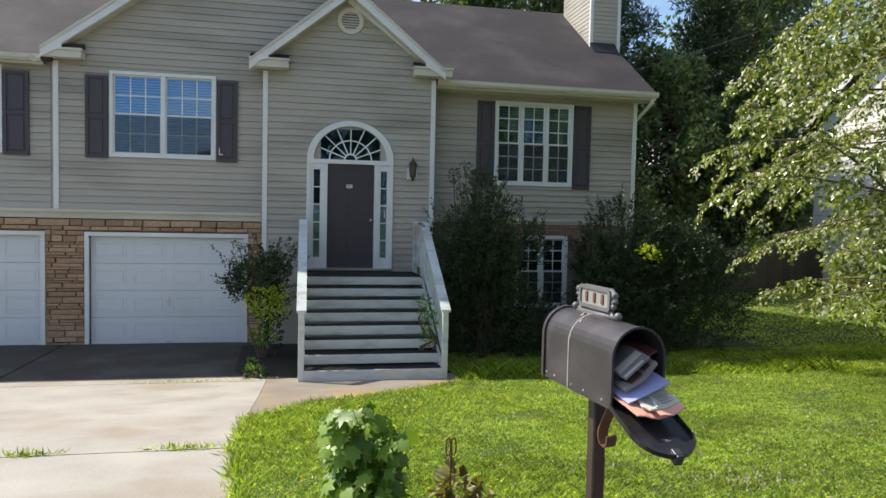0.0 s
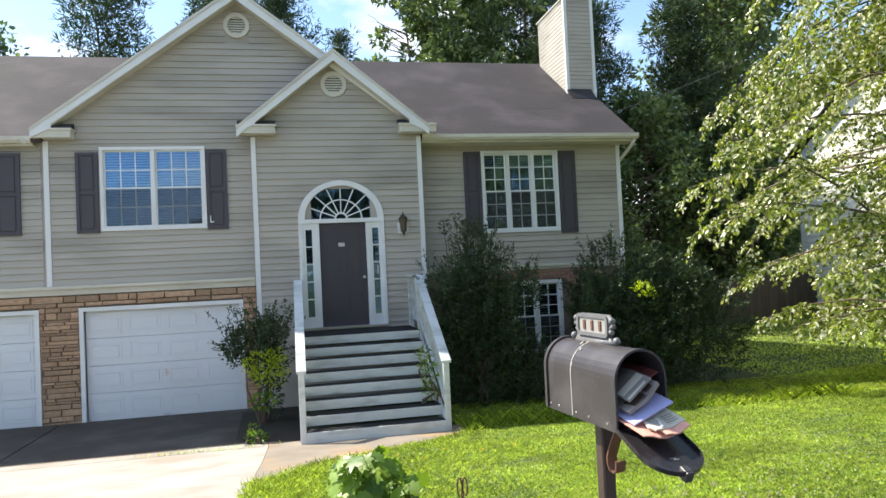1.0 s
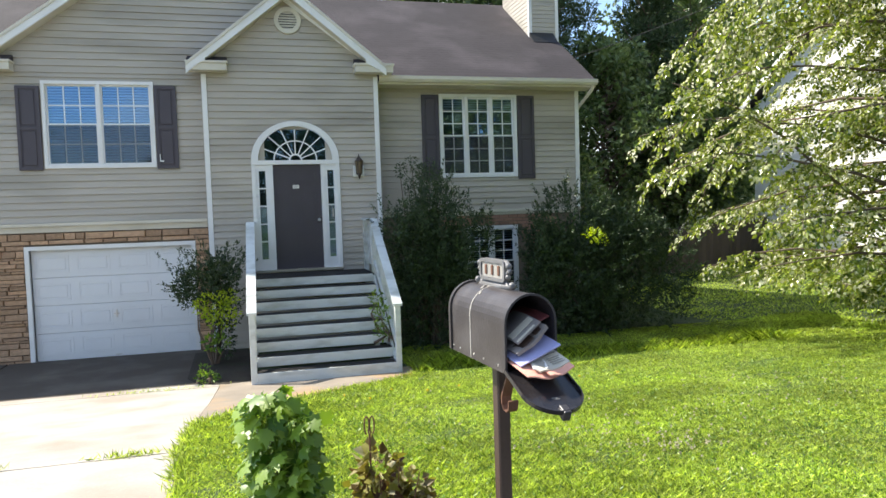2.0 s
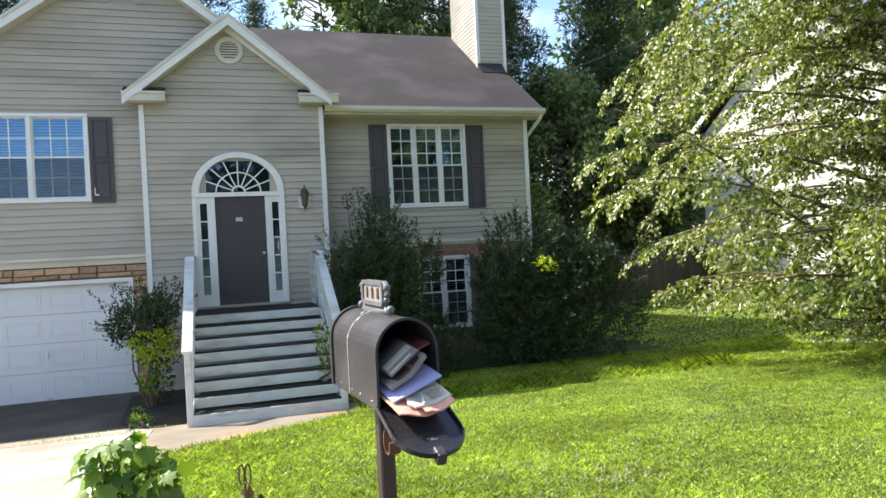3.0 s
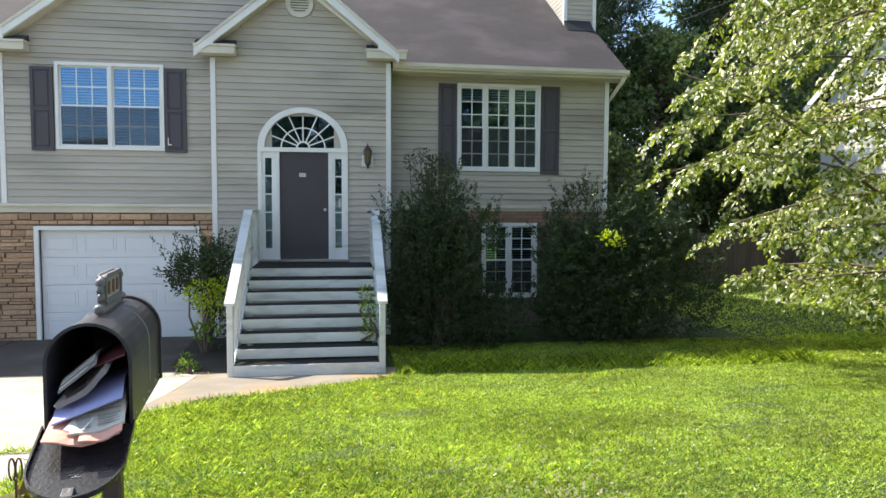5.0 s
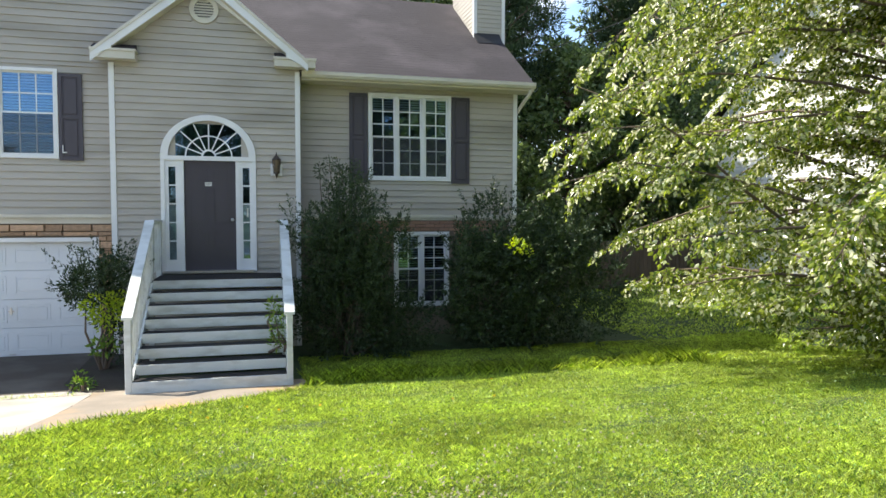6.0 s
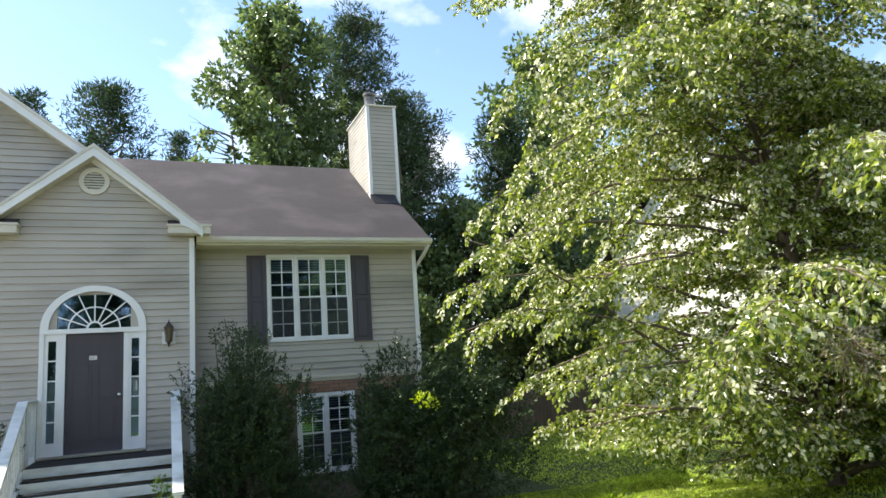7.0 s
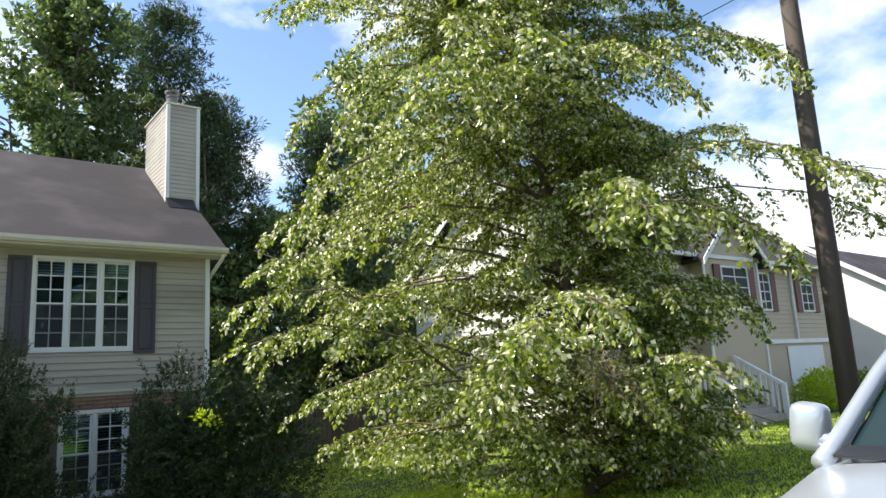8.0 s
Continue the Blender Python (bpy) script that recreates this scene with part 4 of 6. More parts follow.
for x in (SX0 - 0.045, SX1 - 0.045):
    for y, z0, z1 in ((FRONT - 0.03, -0.03, 1.04), (PLAT + 0.05, 0.0, 2.36), (-0.11, 1.2, 2.36)):
        step_part("post", boxes((x, x + 0.09, y, y + 0.09, z0, z1), bevel=0.006), M_PAINTWOOD)
    cap = bmesh.new()
    prism(cap, [(FRONT - 0.05, 1.035), (FRONT - 0.05, 1.073), (PLAT + 0.06, 2.40), (PLAT + 0.06, 2.362)], "x", x - 0.028, x + 0.118)
    step_part("rail_cap", cap, M_PAINTWOOD)
    step_part("rail_cap", boxes((x - 0.028, x + 0.118, PLAT + 0.064, -0.018, 2.362, 2.40)), M_PAINTWOOD)
    low = bmesh.new()
    prism(low, [(FRONT + 0.06, 0.30), (FRONT + 0.06, 0.38), (PLAT + 0.05, 1.62), (PLAT + 0.05, 1.54)], "x", x + 0.026, x + 0.064)
    step_part("lower_rail", low, M_PAINTWOOD)
    top = bmesh.new()
    prism(top, [(FRONT + 0.06, 0.965), (FRONT + 0.06, 1.052), (PLAT + 0.05, 2.35), (PLAT + 0.05, 2.262)], "x", x + 0.026, x + 0.064)
    step_part("upper_rail", top, M_PAINTWOOD)
    n = 17
    for k in range(n):
        y = FRONT + 0.10 + (PLAT - FRONT - 0.09) * k / (n - 1)
        f_ = (y - FRONT) / (PLAT - FRONT)
        zb, zc = 0.28 + f_ * 1.235, 1.0 + f_ * 1.295
        bm = boxes((x + 0.065, x + 0.095, y, y + 0.036, zb, zc))
        step_part("baluster", bm, M_PAINTWOOD)
    for k in range(8):
        y = PLAT + 0.16 + (-0.13 - PLAT - 0.16) * k / 7
        step_part("baluster", boxes((x + 0.065, x + 0.095, y, y + 0.036, 1.5, 2.358)), M_PAINTWOOD)

# ---- mailbox ----
BOXM = pose(0.112, -11.905, 2.008, 0, 0, 6.3)
GROUND_BOX = 0.97
mailbox = thing("mailbox", "black metal street mailbox, door hanging open, stuffed with mail", "mailbox", at=(0.112, -11.905, 2.008))
mailbox.rotation_euler = (0, 0, radians(6.3))
BWD, BST, BLEN = 0.0875, 0.146, 0.445


def arch_outline(w, s, h, k=16):
    """An upright box outline with a round top: half width, straight height, crown height."""
    return [(w, 0.0)] + arc(0, s, w, h, 0, 180, k) + [(-w, 0.0)]


shell = bmesh.new()
ring(shell, arch_outline(BWD - 0.003, BST, 0.087), arch_outline(BWD, BST, 0.09), "y", 0.0, BLEN, closed=False)
box(shell, -BWD, BWD, 0.0, BLEN, -0.004, -0.0005)
prism(shell, arch_outline(BWD - 0.0035, BST, 0.0865), "y", BLEN - 0.012, BLEN - 0.008)
ring(shell, arch_outline(BWD + 0.0005, BST, 0.0905), arch_outline(BWD + 0.007, BST, 0.097), "y", BLEN - 0.012, BLEN + 0.004, closed=False)
shell_ob = part("shell", shell, M_BOX, mailbox)
part("liner", ring(bmesh.new(), arch_outline(BWD - 0.0045, BST, 0.0855), arch_outline(BWD - 0.0035, BST, 0.0865), "y", 0.002, BLEN - 0.013, closed=False), M_BOXIN, mailbox)
part("rim", ring(bmesh.new(), arch_outline(BWD - 0.004, BST, 0.086), arch_outline(BWD + 0.003, BST, 0.093), "y", -0.006, 0.006, closed=False), M_BOXIN, mailbox)
band = ring(bmesh.new(), arch_outline(BWD + 0.0003, BST, 0.0903), arch_outline(BWD + 0.0012, BST, 0.0912), "y", 0.262, 0.268, closed=False)
part("scuff_line", band, M_CHALK, mailbox, "pale scuffed line round the box")
sc = bmesh.new()
for (y, a, r) in ((0.25, 128, 0.006), (0.285, 110, 0.007), (0.275, 96, 0.008), (0.30, 100, 0.005), (0.262, 165, 0.007)):
    c, s = math.cos(radians(a)), math.sin(radians(a))
    ctr = Vector((BWD * c, y, BST + 0.09 * s)) if a < 170 else Vector((-BWD, y, 0.1))
    box(sc, -r, r, -r * 0.5, r * 0.5, 0.0, 0.0025, m=Matrix.Translation(ctr) @ pose(0, 0, 0, 0, 90 - a, 20))
part("paint_chip", sc, M_CHALK, mailbox)
for y in (0.05, 0.16, 0.24, 0.36, 0.42):
    for x in (-BWD - 0.002, BWD - 0.002):
        part("rivet", disc(bmesh.new(), (y, 0.014), 0.004, "x", x, x + 0.004, 8), M_STEEL, mailbox)
# door, hinged at the bottom and hanging open
DOORM = pose(0, -0.004, 0.004, 113, 0, 0)
dl = bmesh.new()
prism(dl, arch_outline(BWD + 0.004, BST - 0.022, 0.094), "y", -0.002, 0.002)
ring(dl, arch_outline(BWD + 0.004, BST - 0.022, 0.094), arch_outline(BWD + 0.008, BST - 0.022, 0.098), "y", -0.012, 0.002, closed=False)
bmesh.ops.transform(dl, matrix=DOORM @ Matrix.Scale(-1, 4, (0, 1, 0)), verts=dl.verts[:])
bmesh.ops.recalc_face_normals(dl, faces=dl.faces)
lid = part("door", dl, M_LID, mailbox, "black arched mailbox door hanging open")
lt = boxes((-0.012, 0.012, -0.02, 0.012, 0.193, 0.228), (-0.012, 0.012, -0.006, -0.002, 0.15, 0.193), bevel=0.002)
bmesh.ops.transform(lt, matrix=DOORM, verts=lt.verts[:])
part("latch", lt, M_BOXIN, lid)
lw = boxes((-0.012, 0.008, 0.0025, 0.0034, 0.150, 0.1515), (-0.004, 0.014, 0.0025, 0.0034, 0.156, 0.1575), (0.002, 0.004, 0.0025, 0.0034, 0.152, 0.156))
bmesh.ops.transform(lw, matrix=DOORM, verts=lw.verts[:])
part("scratch", lw, M_CHALK, lid)
# plaque on top: plate with a rim and blank bars, scrolls at both ends
PY0, PY1, PZ0, PZ1 = 0.155, 0.345, 0.261, 0.327


def rounded(a0, a1, b0, b1, r, k=4):
    pts = []
    for cx, cz, s in ((a1 - r, b1 - r, 0), (a0 + r, b1 - r, 90), (a0 + r, b0 + r, 180), (a1 - r, b0 + r, 270)):
        pts += [(cx + r * math.cos(radians(s + 90 * i / k)), cz + r * math.sin(radians(s + 90 * i / k))) for i in range(k + 1)]
    return pts


plaque = part("plaque", prism(bmesh.new(), rounded(PY0, PY1, PZ0, PZ1, 0.014), "x", -0.006, 0.006), M_PLATE, mailbox, "cast plaque with raised rim and blank bars")
for s in (-1, 1):
    part("plaque_rim", ring(bmesh.new(), rounded(PY0 + 0.008, PY1 - 0.008, PZ0 + 0.008, PZ1 - 0.008, 0.010), rounded(PY0 - 0.004, PY1 + 0.004, PZ0 - 0.004, PZ1 + 0.004, 0.017), "x", s * 0.006, s * 0.011), M_IRON, plaque)
    for k in range(3):
        y = PY0 + 0.045 + k * 0.05
        part("bar", boxes((min(s * 0.006, s * 0.010), max(s * 0.006, s * 0.010), y - 0.008, y + 0.008, PZ0 + 0.016, PZ1 - 0.016), bevel=0.002), M_RUST, plaque)
scr = bmesh.new()
prism(scr, [(0.12, 0.232), (0.38, 0.232), (0.36, 0.25), (0.345, 0.264), (0.155, 0.264), (0.14, 0.25)], "x", -0.005, 0.005)
for s, e in ((1, PY1), (-1, PY0)):
    path = [(0, e + s * (0.004 + 0.026 * math.sin(a * 0.9)), 0.314 - 0.010 * a + 0.010 * math.cos(2.2 * a)) for a in np.linspace(0, 6.4, 14)]
    tube(scr, path, [0.007] * 14, 6)
    for dz, dy, r in ((0.312, 0.018, 0.012), (0.276, 0.012, 0.010), (0.25, 0.040, 0.013)):
        bmesh.ops.create_uvsphere(scr, u_segments=8, v_segments=6, radius=r, matrix=Matrix.Translation((0, e + s * dy, dz)))
part("scroll_bracket", scr, M_IRON, mailbox, smooth=True)
# post with its strap
pz = GROUND_BOX - 2.008 - 0.3
part("post", boxes((-0.023, 0.023, 0.196, 0.242, pz, -0.0045), bevel=0.005), M_POST, mailbox, "brown square metal post")
part("mount_plate", boxes((-0.07, 0.07, 0.10, 0.34, -0.011, -0.0045)), M_POST, mailbox)
st_ = bmesh.new()
strap = [(0.12, -0.01), (0.135, -0.05), (0.16, -0.09), (0.178, -0.125), (0.178, -0.15), (0.165, -0.168), (0.145, -0.17), (0.13, -0.158), (0.126, -0.13)]
inner = [(a + 0.006, b + 0.002) for a, b in strap]
ring(st_, inner, strap, "x", -0.018, 0.018, closed=False)
part("strap", st_, M_RUST, mailbox, "rusty curled steel strap")


def sheet(name, w, l, m, material, label, category, bend=0.0, curl=0.0, thick=0.004, bars=(), material2=None):
    """A folded paper lying in the box: a bent slab with printed bars on top."""
    bm = bmesh.new()
    n, k = 8, 6
    rows = [[bm.verts.new(((i / k - 0.5) * w, (j / n) * l, bend * math.sin(math.pi * j / n) + curl * (1 - j / n) ** 3 * math.cos(6 * i / k))) for i in range(k + 1)] for j in range(n + 1)]
    for a, b in zip(rows, rows[1:]):
        for i in range(k):
            bm.faces.new((a[i], a[i + 1], b[i + 1], b[i]))
    out = bmesh.ops.extrude_face_region(bm, geom=bm.faces[:])
    bmesh.ops.translate(bm, vec=(0, 0, -thick), verts=[v for v in out["geom"] if isinstance(v, bmesh.types.BMVert)])
    bmesh.ops.recalc_face_normals(bm, faces=bm.faces)
    ob = tagged(part(name, bm, material, None, smooth=False), label, category, "mail in the box")
    ob.matrix_world = BOXM @ m
    if bars:
        bb = bmesh.new()
        for x0, x1, y0, y1 in bars:
            zz = [bend * math.sin(math.pi * y / l) for y in (y0, y1)]
            v = [bb.verts.new(p) for p in ((x0, y0, zz[0] + 0.002), (x1, y0, zz[0] + 0.002), (x1, y1, zz[1] + 0.002), (x0, y1, zz[1] + 0.002))]
            bb.faces.new(v)
            e = bmesh.ops.extrude_face_region(bb, geom=bb.faces[-1:])
            bmesh.ops.translate(bb, vec=(0, 0, -0.0015), verts=[u for u in e["geom"] if isinstance(u, bmesh.types.BMVert)])
        part("print", bb, material2 or M_INK, ob)
    return ob


sheet("salmon_paper", 0.150, 0.22, pose(0.006, -0.108, 0.006, 10, -3, 2), M_SALMON, "folded salmon-pink paper lying over the mailbox lip", "paper", bend=0.010, curl=0.010)
sheet("salmon_paper", 0.085, 0.20, pose(0.045, -0.114, 0.012, 11, -12, 3), M_SALMON, "creased salmon-pink paper fold on the stack", "paper", bend=0.010, curl=0.006)
sheet("folded_newspaper", 0.108, 0.24, pose(0.034, -0.092, 0.024, 10, -9, 5), M_NEWS, "folded cream newspaper page with blurred print", "newspaper", bend=0.012, curl=0.004, thick=0.005,
      bars=[(-0.045, -0.015, 0.012, 0.055), (0.0, 0.045, 0.014, 0.018), (0.0, 0.045, 0.024, 0.028), (0.0, 0.04, 0.034, 0.038), (0.0, 0.045, 0.044, 0.048), (-0.04, 0.045, 0.066, 0.070), (-0.04, 0.03, 0.078, 0.082), (-0.04, 0.045, 0.09, 0.094)])
sheet("paper_flap", 0.045, 0.10, pose(-0.012, -0.085, 0.020, 12, -4, -16), M_PAPER, "crumpled white paper corner among the mail", "paper", bend=0.006, curl=0.006)
sheet("lilac_envelope", 0.150, 0.2, pose(0.006, -0.055, 0.056, 8, -20, 2), M_LILAC, "pale lilac envelope lying in the mailbox", "envelope", bend=0.006)
sheet("folded_magazine", 0.128, 0.2, pose(-0.010, -0.034, 0.098, 5, -38, -2), M_PAPERGREY, "grey folded magazine wedged in the mailbox", "magazine", bend=0.006, curl=0.006, thick=0.012,
      bars=[(-0.05, 0.01, 0.004, 0.05), (0.02, 0.05, 0.01, 0.03)], material2=M_POST)
sheet("folded_leaflet", 0.100, 0.18, pose(-0.018, -0.028, 0.122, 5, -39, -2), M_PAPERGREY, "grey leaflet lying on the folded magazine", "leaflet", bend=0.010, thick=0.003,
      bars=[(-0.045, 0.03, 0.004, 0.012), (-0.045, 0.045, 0.03, 0.06)], material2=M_NEWS)
sheet("red_leaflet", 0.07, 0.2, pose(0.04, 0.01, 0.150, 2, -22, 0), M_DARKRED, "dark red leaflet at the back of the mailbox", "leaflet", bend=0.006)

# ---- plants ----
RNG = np.random.default_rng(11)


def leaf_cloud(blobs, count, rng, shell_share=0.75):
    """Points and outward directions in a set of ellipsoids (centre, radii), mostly near their surface."""
    vol = np.array([b[1][0] * b[1][1] * b[1][2] for b in blobs]) ** 0.67
    pick = rng.choice(len(blobs), count, p=vol / vol.sum())
    c, r = np.array([b[0] for b in blobs])[pick], np.array([b[1] for b in blobs])[pick]
    d = unit(rng.normal(size=(count, 3)))
    rad = np.where(rng.random(count) < shell_share, rng.normal(0.92, 0.12, count), rng.random(count) ** 0.5)[:, None]
    return c + d * r * rad, d


def bush(name, label, base, blobs, count, size, material, rng, stems=7, droop=0.2, extra=(), sprigs=0):
    th = thing(name, label, "bush", at=base)
    base = Vector(base)
    bm = bmesh.new()
    for k in range(stems):
        b = blobs[k % len(blobs)]
        tip = Vector(b[0]) + Vector(rng.normal(0, 0.25, 3)) * Vector(b[1]).length * 0.4
        s = Vector((rng.normal(0, 0.08), rng.normal(0, 0.08), -0.05))
        m_ = s.lerp(tip, 0.5) + Vector(rng.normal(0, 0.08, 3))
        tube(bm, [s, m_, tip], [0.028, 0.018, 0.006], 5)
    part("stem", bm, M_BARK, th)
    p, d = leaf_cloud(blobs, count, rng)
    way = d + rng.normal(0, 0.6, d.shape) + np.array([0, 0, 0.35 - droop])
    ok = (p[:, 2] + base.z) > gz(p[:, 0] + base.x, p[:, 1] + base.y)
    p, way = p[ok], way[ok]
    leaves("foliage", p, way, rng.uniform(0.7, 1.3, len(p)) * size, rng.uniform(0.7, 1.2, len(p)) * size * 0.42, material, th, rng)
    if sprigs:
        o, d = leaf_cloud(blobs, sprigs, rng, 0.95)
        k = 34
        sd = unit(d * 0.8 + rng.normal(0, 0.35, d.shape) + np.array([0, 0, 0.75]))
        ln = rng.uniform(0.20, 0.55, sprigs)
        u = rng.uniform(-0.1, 1.0, (sprigs, k, 1))
        q = (o[:, None] + sd[:, None] * ln[:, None, None] * u + rng.normal(0, 0.018, (sprigs, k, 3)) * (1.4 - u)).reshape(-1, 3)
        w = (sd[:, None] * 0.9 + rng.normal(0, 0.55, (sprigs, k, 3))).reshape(-1, 3)
        ok = (q[:, 2] + base.z) > gz(q[:, 0] + base.x, q[:, 1] + base.y)
        leaves("sprig", q[ok], w[ok], rng.uniform(0.6, 1.2, ok.sum()) * size, rng.uniform(0.7, 1.2, ok.sum()) * size * 0.3, material, th, rng)
    for eb, n, sz, mm in extra:
        p, d = leaf_cloud(eb, n, rng, 0.9)
        leaves("bright_growth", p, d + rng.normal(0, 0.5, d.shape) + np.array([0, -0.3, 0.3]), rng.uniform(0.7, 1.3, n) * sz, rng.uniform(0.7, 1.2, n) * sz * 0.5, mm, th, rng)
    return th


def lumps(rng, n, spread, radius, lift):
    """Random lumps round a bush's middle, for an uneven outline."""
    return [(tuple(rng.uniform(-1, 1, 3) * spread + np.array([0, 0, lift])), tuple(np.array(radius) * rng.uniform(0.55, 1.0))) for _ in range(n)]


r1 = np.random.default_rng(21)
A_blobs = [((0, 0, 0.75), (0.85, 0.75, 0.9)), ((-0.05, 0.05, 1.6), (0.68, 0.6, 0.75)), ((0.05, 0.1, 2.3), (0.5, 0.45, 0.55)), ((0.1, 0.1, 2.75), (0.32, 0.3, 0.35))] + [((0.95, 0.1, 0.5), (0.6, 0.6, 0.6))] + lumps(r1, 24, np.array([0.85, 0.5, 1.15]), (0.26, 0.26, 0.34), 1.25)
bush("evergreen_bush", "dense dark evergreen bush beside the porch steps", (2.45, -1.15, -0.06), A_blobs, 8500, 0.07, L_BUSH, r1, sprigs=1000)
wisp = []
for k in range(9):
    a = r1.uniform(-0.4, 0.5)
    wisp += [((a + r1.normal(0, 0.1), r1.normal(0, 0.2), 2.75 + 0.1 * j + r1.uniform(0, 0.75)), (0.10, 0.10, 0.14)) for j in range(2)]
bush("wispy_shrub", "wispy leggy shrub rising behind the evergreen bush", (2.38, -0.55, -0.06), wisp, 900, 0.06, L_BUSH, r1, stems=14)
r2 = np.random.default_rng(22)
B_blobs = [((0.15, 0, 1.2), (1.30, 1.0, 1.15)), ((-0.50, 0.1, 2.0), (0.80, 0.75, 0.85)), ((1.05, -0.1, 1.05), (0.95, 0.9, 1.0)), ((-0.85, 0, 0.9), (0.65, 0.8, 0.9)), ((0.5, 0.1, 1.9), (0.6, 0.6, 0.5))] + lumps(r2, 44, np.array([1.45, 0.75, 0.95]), (0.32, 0.32, 0.36), 1.2)
# The extra cluster colours a few leaves as sunlit.
bush("evergreen_bush", "large spreading dark evergreen bush at the house corner", (5.95, -0.95, -0.06), B_blobs, 13000, 0.080, L_BUSH, r2, stems=10, sprigs=1250,
     extra=[([((-0.55, -0.95, 2.0), (0.16, 0.1, 0.10)), ((-0.35, -0.95, 1.9), (0.12, 0.08, 0.08))], 90, 0.085, L_YELLOW)])
r3 = np.random.default_rng(23)
C_blobs = [((0, 0, 1.45), (0.40, 0.4, 0.36)), ((-0.28, 0, 1.38), (0.34, 0.3, 0.28)), ((0.2, 0.05, 1.62), (0.28, 0.3, 0.28)), ((0.12, 0, 1.0), (0.32, 0.30, 0.30)), ((0.2, 0, 0.45), (0.16, 0.18, 0.34))] + lumps(r3, 11, np.array([0.45, 0.3, 0.42]), (0.17, 0.17, 0.18), 1.32)
# Extra yellow clusters paint dappled sun into the shrub's leaf colour.
bush("holly_shrub", "holly-like shrub with yellow-green new growth coloured as sunlit, by the garage", (-1.62, -1.35, -0.06), C_blobs, 3600, 0.07, L_HOLLY, r3, stems=8, sprigs=90,
     extra=[([((0.06, -0.36, 1.10), (0.30, 0.16, 0.20)), ((0.18, -0.36, 0.90), (0.26, 0.14, 0.18)), ((0.30, -0.30, 1.20), (0.16, 0.12, 0.12))], 430, 0.075, L_YELLOW), ([((0.1, -0.35, 0.45), (0.2, 0.1, 0.12))], 60, 0.11, L_WEED)])
r4 = np.random.default_rng(24)
bush("weed_clump", "green weed clump at the drive's edge", (-1.62, -2.75, -0.02), [((0, 0, 0.06), (0.16, 0.12, 0.08)), ((-0.05, 0.1, 0.14), (0.07, 0.07, 0.10))], 130, 0.07, L_WEED, r4, stems=4)
bush("creeper", "leafy vine climbing through the stair railing", (1.14, -2.7, 0.42), [((0, 0, 0.35), (0.10, 0.22, 0.3)), ((-0.05, 0.1, 0.6), (0.1, 0.15, 0.2)), ((-0.02, -0.05, 0.1), (0.1, 0.2, 0.12))], 260, 0.07, L_WEED, r4, stems=4)


def lobed_leaves(name, base, way, up, size, material, parent, rng):
    """Five-lobed leaves as flat stars with a slight droop."""
    n = len(base)
    way = unit(way)
    side = unit(np.cross(way, up))
    nor = np.cross(side, way)
    prof = [(0.0, 0.0, 0), (0.26, -0.10, 0.05), (0.30, 0.16, 0.02), (0.60, 0.26, 0.12), (0.36, 0.46, 0.03), (0.40, 0.68, 0.12), (0.17, 0.66, 0.05), (0.0, 1.0, 0.22),
            (-0.17, 0.66, 0.05), (-0.40, 0.68, 0.12), (-0.36, 0.46, 0.03), (-0.60, 0.26, 0.12), (-0.30, 0.16, 0.02), (-0.26, -0.10, 0.05)]
    mid = base + way * (0.3 * size)[:, None]
    vs = [mid]
    for a, b, c in prof:
        vs.append(base + side * (a * size)[:, None] + way * (b * size)[:, None] - nor * (c * size)[:, None])
    v = np.stack(vs, 1).reshape(-1, 3)
    k = len(prof)
    f = np.array([[0, i + 1, (i + 1) % k + 1] for i in range(k)])[None] + (k + 1) * np.arange(n)[:, None, None]
    return from_arrays(name, v, f.reshape(-1, 3), material, parent)


r5 = np.random.default_rng(25)
weed = thing("sapling", "leafy green sapling with lobed leaves beside the street", "plant", at=(-0.62, -11.42, 0.93))
bm = bmesh.new()
pts, ways, sizes = [], [], []
for k in range(11):
    a, lean = r5.uniform(0, 6.28), r5.uniform(0.02, 0.14)
    top = Vector((math.cos(a) * lean, math.sin(a) * lean, r5.uniform(0.68, 0.98)))
    mid_ = top * 0.5 + Vector((r5.normal(0, 0.02), r5.normal(0, 0.02), 0))
    tube(bm, [(0, 0, 0), mid_, top], [0.006, 0.005, 0.003], 5)
    for j in range(84):
        f_ = min(1.0, 0.18 + 0.88 * (j + r5.random()) / 84)
        o = Vector((0, 0, 0)).lerp(top, f_)
        b = r5.uniform(0, 6.28)
        stalk = Vector((math.cos(b), math.sin(b), 0.3)) * r5.uniform(0.03, 0.10) * (1.25 - 0.55 * f_)
        tube(bm, [o, o + stalk], [0.0018, 0.0013], 4)
        pts.append(o + stalk)
        ways.append((math.cos(b), math.sin(b), r5.uniform(-1.1, -0.05)))
        sizes.append(r5.uniform(0.038, 0.076))
part("stem", bm, L_WEED, weed)
lobed_leaves("foliage", np.array(pts), np.array(ways), np.tile([-0.55, -0.25, 0.8], (len(pts), 1)) + r5.normal(0, 0.3, (len(pts), 3)), np.array(sizes), L_WEED, weed, r5)
dry = thing("dried_plant", "wilted brown and yellow plant by the iron hook", "plant", at=(-0.25, -11.27, 0.93))
bm = bmesh.new()
for k in range(16):
    a, lean = r5.uniform(0, 6.28), r5.uniform(0.03, 0.17)
    top = Vector((math.cos(a) * lean, math.sin(a) * lean, r5.uniform(0.3, 0.66)))
    tube(bm, [(0, 0, 0), top * 0.55, top], [0.005, 0.004, 0.002], 5)
part("stem", bm, M_RUST, dry)
